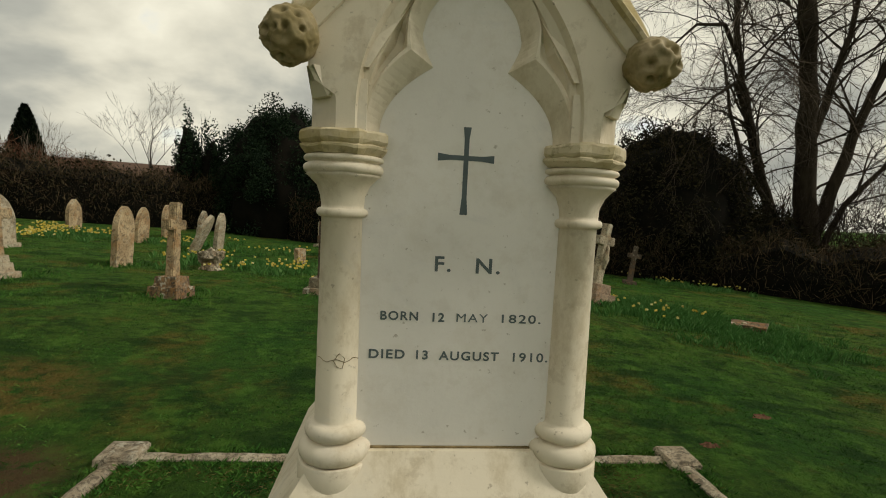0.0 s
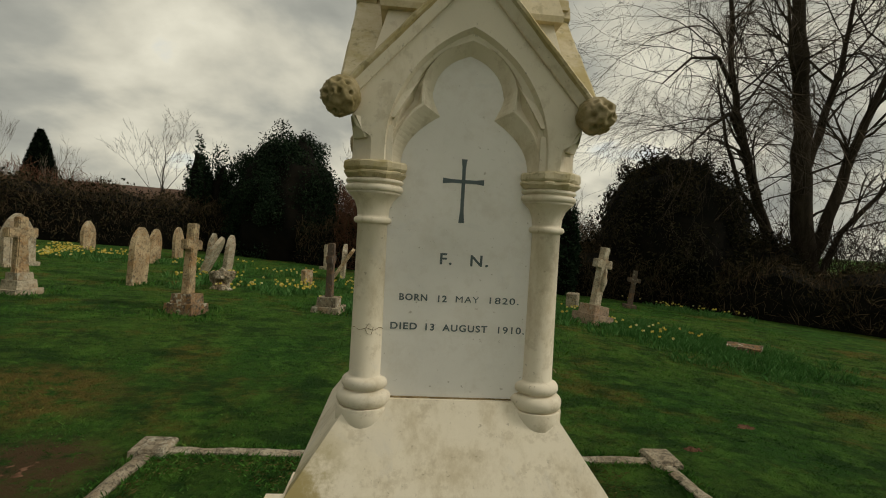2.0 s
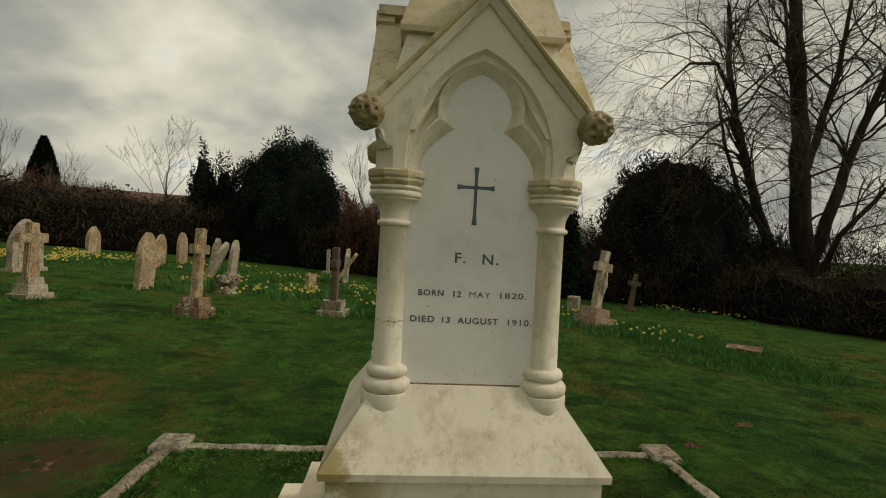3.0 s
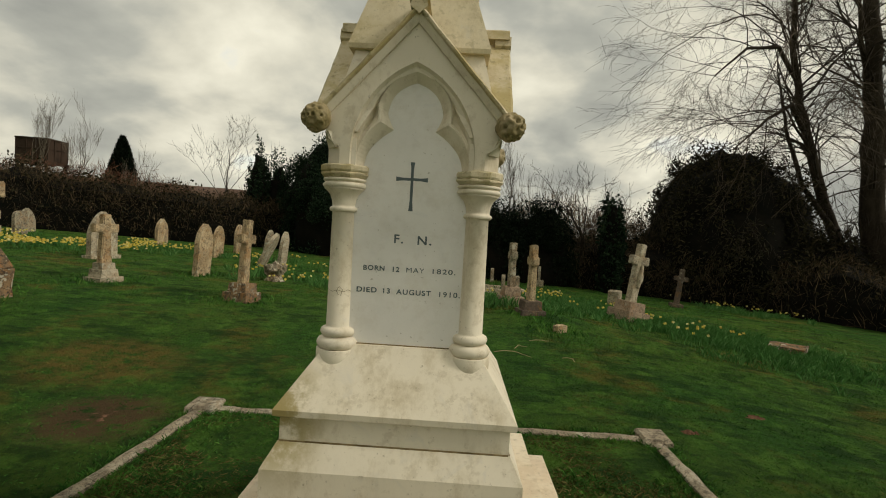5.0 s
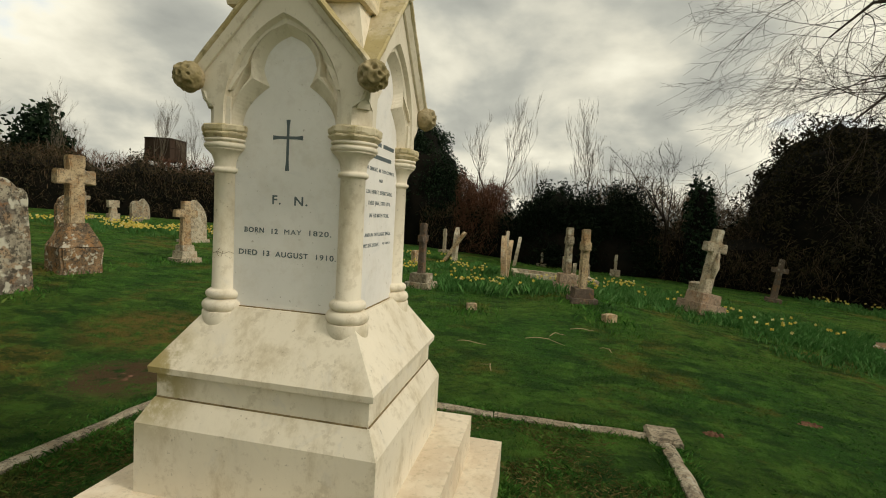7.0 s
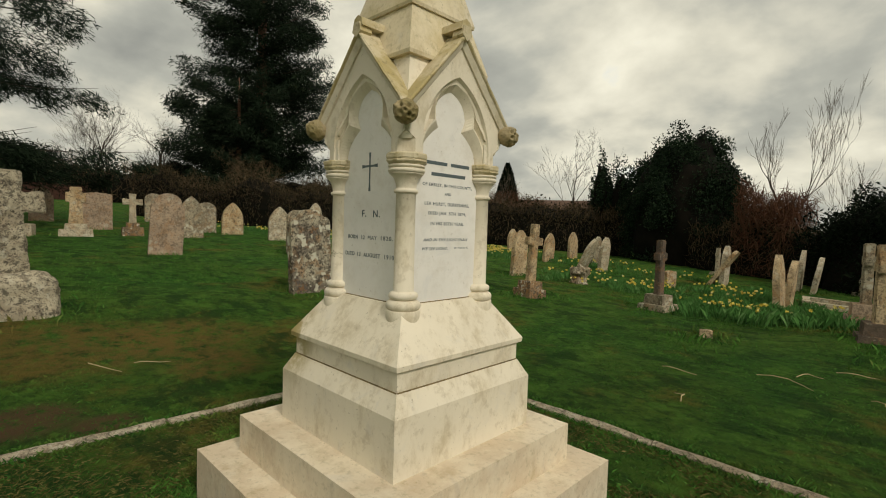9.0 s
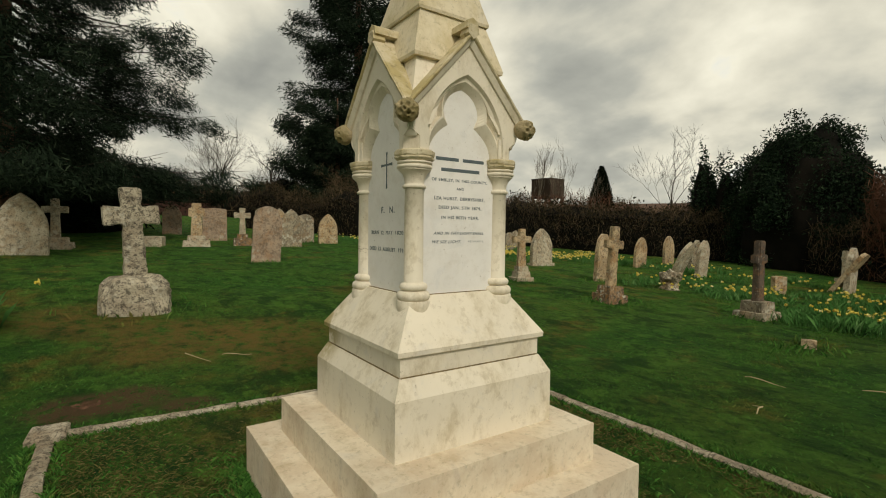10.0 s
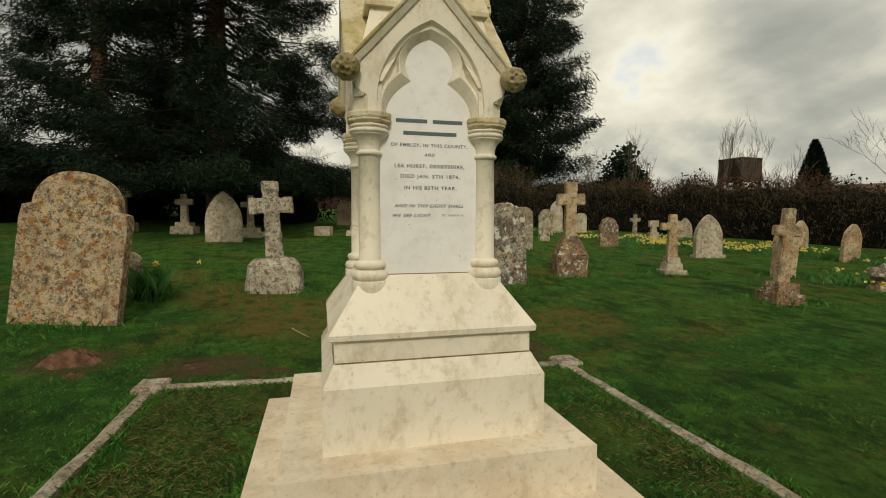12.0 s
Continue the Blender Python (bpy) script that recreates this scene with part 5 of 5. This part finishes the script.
hedge("dark leafless thicket behind the bare trees", [(10.5, 18.0), (13.0, 16.0), (17.0, 13.0)], 3.9, 2.5, 9000, BARK, 0.36, name="thicket", inner=False, seed=25)
evergreen("holly_tree", -4.5, 18.6, 2.35, -1.6, 4.95, 95000, 0.052, HOLLYLEAF, "large rounded dark green holly tree", 11, 260, 0.19, shape=1.3, inner=0.80)
evergreen("ivy_clad_tree", -7.75, 18.5, 0.52, -1.6, 4.15, 12000, 0.05, HOLLYLEAF, "dead tree clad in dark ivy", 12, 60, 0.3, shape=1.8)
evergreen("ivy_clad_tree", -7.0, 18.7, 0.60, -1.9, 3.85, 12000, 0.05, HOLLYLEAF, "lower stem clad in dark ivy beside a holly", 22, 60, 0.3, shape=1.8)
evergreen("ivy_clad_tree", 5.2, 14.9, 0.42, -0.6, 3.35, 4200, 0.07, HOLLYLEAF, "narrow trunk clad in dark ivy", 13, 30, 0.5, shape=1.8)
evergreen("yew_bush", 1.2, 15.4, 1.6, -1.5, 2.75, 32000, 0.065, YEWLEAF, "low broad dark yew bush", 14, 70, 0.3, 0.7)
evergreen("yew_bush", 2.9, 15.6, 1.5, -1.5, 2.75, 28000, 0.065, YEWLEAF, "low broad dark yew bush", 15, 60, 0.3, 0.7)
evergreen("domed_yew", 9.5, 16.3, 3.0, -1.8, 5.75, 60000, 0.075, BROWNYEW, "dome-shaped dark brown-green yew tree", 16, 420, 0.15, inner=0.80)
evergreen("dark_shrub", 12.3, 15.6, 2.2, -1.6, 2.7, 16000, 0.11, BROWNYEW, "dark shrub at the foot of a bare tree", 17, 60, 0.3, inner=0.82)
evergreen("dark_shrub", 15.8, 13.6, 2.0, -1.5, 2.2, 9000, 0.12, BROWNYEW, "dark shrub beside a bare tree", 37, 60, 0.3)
evergreen("far_shrub", -20.5, 16.4, 1.2, 0.2, 4.2, 3600, 0.14, HOLLYLEAF, "ivy-green leafy young tree behind the hedge", 18, 40, 0.42, core=False, shape=1.4)
# three added shrubs, near black, filling in the darkness behind and beside the firs
evergreen("dark_shrub", -20.5, -2.0, 3.4, -2.0, 3.6, 14000, 0.12, YEWLEAF, "added dark shrub filling the darkness behind the firs", 38, 60, 0.3)
evergreen("dark_shrub", -21.5, -8.0, 2.6, -2.0, 3.0, 9000, 0.12, YEWLEAF, "added dark shrub filling the darkness behind the firs", 39, 60, 0.3)
evergreen("dark_shrub", -19.5, -11.8, 3.2, -2.0, 3.0, 9000, 0.12, YEWLEAF, "added dark shrub filling the darkness behind the firs", 40, 60, 0.3)
evergreen("far_shrub", -40, 12, 2.6, 0.0, 3.4, 3500, 0.3, YEWLEAF, "far rounded evergreen shrub", 19, 50, 0.34)
evergreen("far_shrub", -38, -22, 4.0, 0.0, 5.0, 4500, 0.35, YEWLEAF, "far dark evergreen shrub", 20, 50, 0.34)


def cone_tree(x, y, r, h, n, label, seed):
    g = np.random.default_rng(seed)
    ob = thing("conifer", label, "tree", pose(0, 0, 0))
    base = gz(x, y)
    bm = bmesh.new()
    tube(bm, [Vector((x, y, base)), Vector((x, y, base + h * 0.9))], [0.2, 0.04], 7)
    part("trunk", bm, BARK, ob)
    # filler cone, painted near black as the shade between the needles
    bm = prism([(x + r * 0.75 * math.cos(a * math.pi / 6), y + r * 0.7 * math.sin(a * math.pi / 6)) for a in range(12)], base + 0.3, base + h * 0.84, top=[(x + 0.3 * math.cos(a * math.pi / 6), y + 0.3 * math.sin(a * math.pi / 6)) for a in range(12)])
    part("inner_crown", bm, SHADECORE, ob)
    z = g.random(n) ** 1.3
    rr = r * (1 - z ** 1.45) ** 0.85 * g.uniform(0.55, 1.05, n) + 0.05
    a = g.uniform(0, 2 * np.pi, n)
    c = np.stack([x + rr * np.cos(a), y + rr * np.sin(a), base + 0.2 + z * h], -1)
    dr = np.stack([np.cos(a) * 0.7, np.sin(a) * 0.7, 0.7 + 0 * a], -1)
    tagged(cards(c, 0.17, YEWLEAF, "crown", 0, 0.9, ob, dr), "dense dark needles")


cone_tree(-24.2, 33.9, 1.3, 5.5, 9000, "narrow dark pointed conifer", 21)


def fir(x, y, h, r, trunk, n_br, label, seed, low=1.4, droop=0.55, dens=1400, spray=0.09, taper=0.66, clump=0.0, skirt=0.9):
    """A tall fir: whorled boughs that dip and lift, hung with drooping needle sprays."""
    g = np.random.default_rng(seed)
    rnd = random.Random(seed)
    ob = thing("fir_tree", label, "tree", pose(x, y, gz(x, y) - 0.1))
    bm = bmesh.new()
    tube(bm, [Vector((0, 0, 0)), Vector((0.03, 0, h * 0.3)), Vector((-0.03, 0.05, h * 0.65)), Vector((0, 0, h))], [trunk * 1.25, trunk * 0.95, trunk * 0.6, 0.04], 12)
    part("trunk", bm, FIRBARK, ob, "red-brown scaly trunk", None, True)
    bm = bmesh.new()
    cs, dr = [], []
    for i in range(n_br):
        f = (i + rnd.random()) / n_br
        z = low + (h - low) * f ** 1.45
        ln = r * (1 - taper * f) * rnd.uniform(0.45, 1.1)
        a = rnd.uniform(0, 2 * math.pi)
        d = Vector((math.cos(a), math.sin(a), 0))
        pts = [Vector((0, 0, z)) + d * ln * s + Vector((0, 0, ln * (-droop * s + 0.42 * s * s) + 0.1 * rnd.uniform(-1, 1))) for s in (0, 0.25, 0.5, 0.75, 1.0)]
        for p_ in pts:
            p_.z = max(p_.z, 1.75)
        tube(bm, pts, [0.065 * (1 - f) + 0.025, 0.045, 0.028, 0.014, 0.004], 4)
        m = int(dens * ln / r) + 12
        s = g.random(m) ** 0.48
        P = np.array([list(p) for p in pts])
        k = np.minimum((s * 4).astype(int), 3)
        w = (s * 4 - k)[:, None]
        c = P[k] * (1 - w) + P[k + 1] * w
        side = np.array([-d.y, d.x, 0])
        wid = ln * 0.26 * (1.15 - s)[:, None]
        q = (g.random((m, 1)) * 2 - 1)
        c = c + side * q * wid + np.array([0, 0, -1]) * (g.random((m, 1)) ** 1.5 * 0.55 + np.abs(q) * 0.18 * ln / r)
        if clump:
            tufts = max(3, int(ln * 3.2))
            pick = g.integers(0, tufts, m)
            ball = g.standard_normal((m, 3))
            ball *= (g.random((m, 1)) ** 0.5) / np.linalg.norm(ball, axis=1, keepdims=True)
            c = c[g.integers(0, m, tufts)][pick] + ball * np.array([clump, clump, clump * 0.55]) + np.array([d.x, d.y, -0.4]) * 0.35 * clump * g.random((m, 1))
        face_ = np.array([d.x, d.y, 0]) * 0.8 + side * q * 0.7 + np.array([0, 0, -0.45]) + (g.standard_normal((m, 3)) * 0.5 if clump else 0)
        ok_ = c[:, 2] > skirt + 0.6 * g.random(m)
        cs.append(c[ok_])
        dr.append(face_[ok_])
    part("bough_frame", bm, BARK, ob)
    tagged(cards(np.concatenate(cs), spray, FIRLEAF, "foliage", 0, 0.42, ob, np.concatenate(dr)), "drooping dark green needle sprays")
    return ob


fir(-15.9, -2.6, 17, 7.0, 0.36, 210, "tall dark fir with drooping boughs", 31, 2.0, dens=3000, spray=0.095, clump=0.48)
fir(-19.5, -7.4, 17, 6.6, 0.32, 150, "tall dark fir with drooping boughs", 32, 1.8, dens=1500, spray=0.13, clump=0.55)
fir(-22.5, -5.0, 16, 5.0, 0.32, 44, "tall dark fir behind another", 36, 2.4, dens=700, spray=0.14)
fir(-33.1, 15.7, 23, 5.9, 0.45, 300, "very tall far fir with a clumped crown", 33, 3.4, 0.2, 800, 0.2, 0.3, 0.85)
fir(-30.5, 13.0, 9, 3.6, 0.2, 34, "lower dark fir beside a taller one", 34, 2.2, 0.4, 700, 0.2, 0.66, 0.6)

bare_tree(-9.2, 18.9, 5.0, 0.055, ASHBARK, "slender grey leafless ash tree behind the hedge", 41, 5, 3, 0.80, 0.06, 0.46)


def limbed_tree(x, y, trunk, limbs, label, seed, twigs=7, droop=-0.04):
    """A leafless tree from its main stems: bent lines of (dx, dy, z), thick at the foot, each set with fine boughs."""
    rnd = random.Random(seed)
    ob = thing("bare_tree", label, "tree", pose(x, y, gz(x, y) - 0.1))
    crown = bmesh.new()
    for nm, (line, r0, r1) in [("trunk", trunk)] + [("limb", q) for q in limbs]:
        pts = [Vector(p) for p in line]
        fine = []
        for a, b in zip(pts, pts[1:]):
            for k in range(4):
                w = Vector((rnd.uniform(-1, 1), rnd.uniform(-1, 1), 0)) * r0 * 0.18
                fine.append(a.lerp(b, k / 4) + (w if fine else Vector()))
        fine.append(pts[-1])
        m = len(fine) - 1
        rad = [r0 + (r1 - r0) * k / m for k in range(m + 1)]
        if nm == "trunk":
            rad[0] *= 1.35
        bm = bmesh.new()
        tube(bm, fine, rad, 10)
        part(nm, bm, BARK, ob, "", None, True)
        for k in range(m // 3, m + 1):
            for b in range(2 if k < m else 3):
                if rnd.random() > twigs / 10 and k < m:
                    continue
                run = (fine[k] - fine[k - 1]).normalized()
                d = (run * 0.5 + Vector((rnd.uniform(-1, 1), rnd.uniform(-1, 0.7), rnd.uniform(-0.2, 0.8)))).normalized()
                grow(crown, fine[k], d, rnd.uniform(1.5, 2.8), min(0.05, rad[k] * 0.4), 3, rnd, 0.8, droop, 4, 5, 0.24, 0.66)
    part("crown", crown, BARK, ob, "bare leafless crown")["kind"] = "stuff"
    return ob


MAIN = ([(0, 0, 0), (-0.10, 0, 2.5), (-0.42, 0, 5.6), (-0.75, 0, 8.8), (-1.0, 0.2, 12.5)], 0.42, 0.16)
limbed_tree(13.6, 15.0, MAIN, [
    ([(0.05, -0.1, 1.6), (0.75, -0.2, 4.2), (1.35, -0.2, 6.2), (2.2, -0.3, 8.4), (2.9, -0.3, 11.0)], 0.22, 0.06),
    ([(-0.30, 0, 5.0), (0.3, 0.1, 6.6), (0.95, 0.2, 8.7), (1.4, 0.3, 11.5)], 0.17, 0.05),
    ([(0.35, -0.1, 1.2), (0.95, -0.3, 3.1), (2.3, -0.5, 4.7), (3.8, -0.6, 6.0)], 0.12, 0.03),
    ([(-0.6, 0, 7.2), (-1.3, -0.3, 8.8), (-1.8, -0.5, 11.0)], 0.11, 0.03),
], "large dark leafless tree with a thick forked trunk", 42)
SLENDER = ([(0, 0, 0), (-0.45, 0, 2.0), (-1.35, 0, 3.9), (-2.1, 0, 6.2), (-2.65, 0, 8.2), (-3.0, -0.1, 11.0)], 0.24, 0.07)
leaning = limbed_tree(13.9, 16.0, SLENDER, [
    ([(-2.2, 0, 6.3), (-3.2, -0.8, 6.9), (-4.4, -1.6, 6.2), (-5.7, -2.2, 5.1)], 0.09, 0.02),
    ([(-0.9, -0.1, 2.9), (-2.2, -0.2, 4.4), (-2.9, -0.2, 6.2), (-3.4, -0.3, 8.0)], 0.10, 0.03),
    ([(-2.6, 0, 8.0), (-3.9, -1.0, 8.6), (-5.3, -1.8, 8.2), (-6.4, -2.2, 7.2)], 0.08, 0.02),
], "dark leafless tree leaning over a domed yew", 43, 6, -0.09)


def hanging(tree, line, n, reach, seed):
    """Long thin boughs that arch out from a leaning stem and hang down before the yew."""
    rnd = random.Random(seed)
    bm = bmesh.new()
    for i in range(n):
        k = rnd.randrange(2, len(line) - 1)
        q = Vector(line[k]).lerp(Vector(line[k + 1]), rnd.random())
        v = Vector((rnd.uniform(-1.0, 0.25), rnd.uniform(-1.0, -0.35), rnd.uniform(0.0, 0.5))).normalized()
        pts, rad = [q.copy()], [0.026]
        m = 10
        length = reach * rnd.uniform(0.6, 1.2)
        for j in range(m):
            v = (v + Vector((rnd.uniform(-1, 1), rnd.uniform(-1, 1), rnd.uniform(-1, 1))) * 0.26 + Vector((0, 0, -0.15))).normalized()
            q = q + v * (length / m)
            if q.z < 0.7:
                break
            pts.append(q.copy())
            rad.append(0.026 * (1 - 0.8 * (j + 1) / m))
        tube(bm, pts, rad, 5)
        for j in range(2, len(pts)):
            for b in range(2):
                w = ((pts[j] - pts[j - 1]).normalized() + Vector((rnd.uniform(-1, 1), rnd.uniform(-1, 1), rnd.uniform(-1.0, 0.4))) * 0.8).normalized()
                if pts[j].z > 1.2:
                    grow(bm, pts[j], w, rnd.uniform(0.5, 1.1), rad[j] * 0.35 + 0.003, 1, rnd, 0.9, -0.06, 3, 3, 0.3, 0.62)
    part("twig_spray", bm, HANGTWIG, tree, "thin brown hanging twigs")["kind"] = "stuff"


hanging(leaning, SLENDER[0], 22, 6.6, 71)
bare_tree(-1.3, 18.6, 5.8, 0.07, PALEBARK, "thin leafless tree behind the shrubs", 45, 5, 3, 0.42, 0.2, 0.35)
bare_tree(0.2, 19.5, 4.6, 0.06, PALEBARK, "thin leafless tree behind the shrubs", 46, 4, 3, 0.42, 0.2, 0.3)
bare_tree(2.3, 17.6, 5.2, 0.06, PALEBARK, "thin pale leafless tree behind the yew", 47, 5, 3, 0.4, 0.22, 0.35)
bare_tree(3.6, 19.5, 4.8, 0.05, PALEBARK, "thin pale leafless tree behind the yew", 48, 4, 3, 0.3, 0.3, 0.25)
bare_tree(4.5, 15.6, 4.4, 0.09, BARK, "small dark crooked leafless tree", 49, 5, 3, 0.8, 0.02, 0.4)
bare_tree(6.2, 18.0, 4.4, 0.05, PALEBARK, "thin pale leafless tree behind the yew", 50, 4, 3, 0.4, 0.25, 0.25)
bare_tree(-20.0, 22.0, 6.4, 0.08, PALEBARK, "leafless tree beside the water tower", 51, 5, 3, 0.4, 0.2, 0.3)
bare_tree(-16.9, 20.5, 5.0, 0.06, PALEBARK, "thin leafless tree in the hedge", 52, 5, 3, 0.45, 0.18, 0.3)
bare_tree(-19.5, 16.0, 4.6, 0.07, PALEBARK, "thin leafless tree in the hedge", 53, 5, 3, 0.5, 0.15, 0.3)
bare_tree(-11.5, 16.8, 3.6, 0.05, PALEBARK, "thin leafless sapling in the hedge", 54, 4, 3, 0.5, 0.1, 0.35)
bare_tree(-35, 6.0, 7.5, 0.16, BARK, "spreading dark leafless tree", 55, 5, 4, 0.8, 0.04, 0.25)
bare_tree(-36, 10.0, 7.0, 0.16, BARK, "spreading dark leafless tree", 56, 5, 4, 0.8, 0.04, 0.25)
bare_tree(-38, 0.0, 6.0, 0.09, PALEBARK, "thin far leafless tree", 57, 5, 3, 0.5, 0.15, 0.3)
bare_tree(-27, 12.5, 5.5, 0.10, TWIG, "brown leafless bushy tree before the tall fir", 58, 5, 4, 0.9, 0.0, 0.2)
bare_tree(-26, -17, 7.0, 0.13, BARK, "spreading dark leafless tree", 59, 5, 4, 0.7, 0.06, 0.3)
bare_tree(-27, 18, 5.0, 0.08, PALEBARK, "leafless tree in the far hedge", 60, 5, 3, 0.5, 0.12, 0.3)

# water tower
TANK, TANK_H, TB = 0.98, 1.50, 3.12
wt = thing("water_tower", "rusty square sectional iron water tank on a braced stand", "water tower", pose(-28.2, 31.7, gz(-28.2, 31.7), 0, 0, 6))
part("tank", soften(stack([(TANK, TB), (TANK, TB + TANK_H)]), 0.02), RUSTY, wt, "rusty iron tank")
part("rim", soften(stack([(TANK + 0.05, TB + TANK_H - 0.08), (TANK + 0.05, TB + TANK_H + 0.02)]), 0.01), RUSTY, wt)
for side_ in range(4):
    for u in (-1.0, -0.34, 0.34, 1.0):
        part("panel_rib", prism(rect(0.05, 0.09), TB + 0.03, TB + TANK_H - 0.08), RUSTY, wt, "", pose(0, 0, 0, 0, 0, 90 * side_) @ pose(u * TANK * 0.98, -TANK, 0))
    part("panel_rib", prism(rect(2 * TANK, 0.09), TB + 0.80, TB + 0.85), RUSTY, wt, "", pose(0, 0, 0, 0, 0, 90 * side_) @ pose(0, -TANK, 0))
    part("leg", prism(rect(0.14, 0.14), -0.2, TB), RUSTY, wt, "", pose(0, 0, 0, 0, 0, 90 * side_) @ pose(0.92, 0.92, 0))
    bm = bmesh.new()
    tube(bm, [Vector((-0.92, -0.92, 0.4)), Vector((0.92, -0.92, TB - 0.2))], [0.03, 0.03], 5)
    tube(bm, [Vector((0.92, -0.90, 0.4)), Vector((-0.92, -0.90, TB - 0.2))], [0.03, 0.03], 5)
    part("brace", bm, RUSTY, wt, "", pose(0, 0, 0, 0, 0, 90 * side_))
for sx in (-0.92, 0, 0.92):
    part("beam", prism(rect(0.14, 2.3), TB - 0.20, TB), RUSTY, wt, "", pose(sx, 0, 0))

# long low barn roof beyond the hedge, and the far brick wall
barn = thing("barn", "long low brown-roofed barn beyond the hedge", "building", pose(-21, 36, gz(-21, 36) - 0.2, 0, 0, 28))
part("wall", prism(rect(16, 5), -0.5, 2.0), BRICKW, barn)
bm = bmesh.new()
sec = [(-2.8, 1.95), (0, 3.0), (2.8, 1.95), (2.8, 1.85), (0, 2.88), (-2.8, 1.85)]
ends = [[bm.verts.new((x, y, z)) for y, z in sec] for x in (-8.2, 8.2)]
for i in range(6):
    bm.faces.new((ends[0][i], ends[0][(i + 1) % 6], ends[1][(i + 1) % 6], ends[1][i]))
bm.faces.new(ends[0][::-1])
bm.faces.new(ends[1])
part("roof", bm, ROOF, barn, "brown sloping roof")
fw = part("wall_west", soften(prism(rect(34, 0.4), -0.6, 1.1), 0.03), BRICKW, None, "long low red brick boundary wall", pose(-42, 6, gz(-42, 6), 0, 0, 96))
tagged(fw, "", "wall", kind="structure")
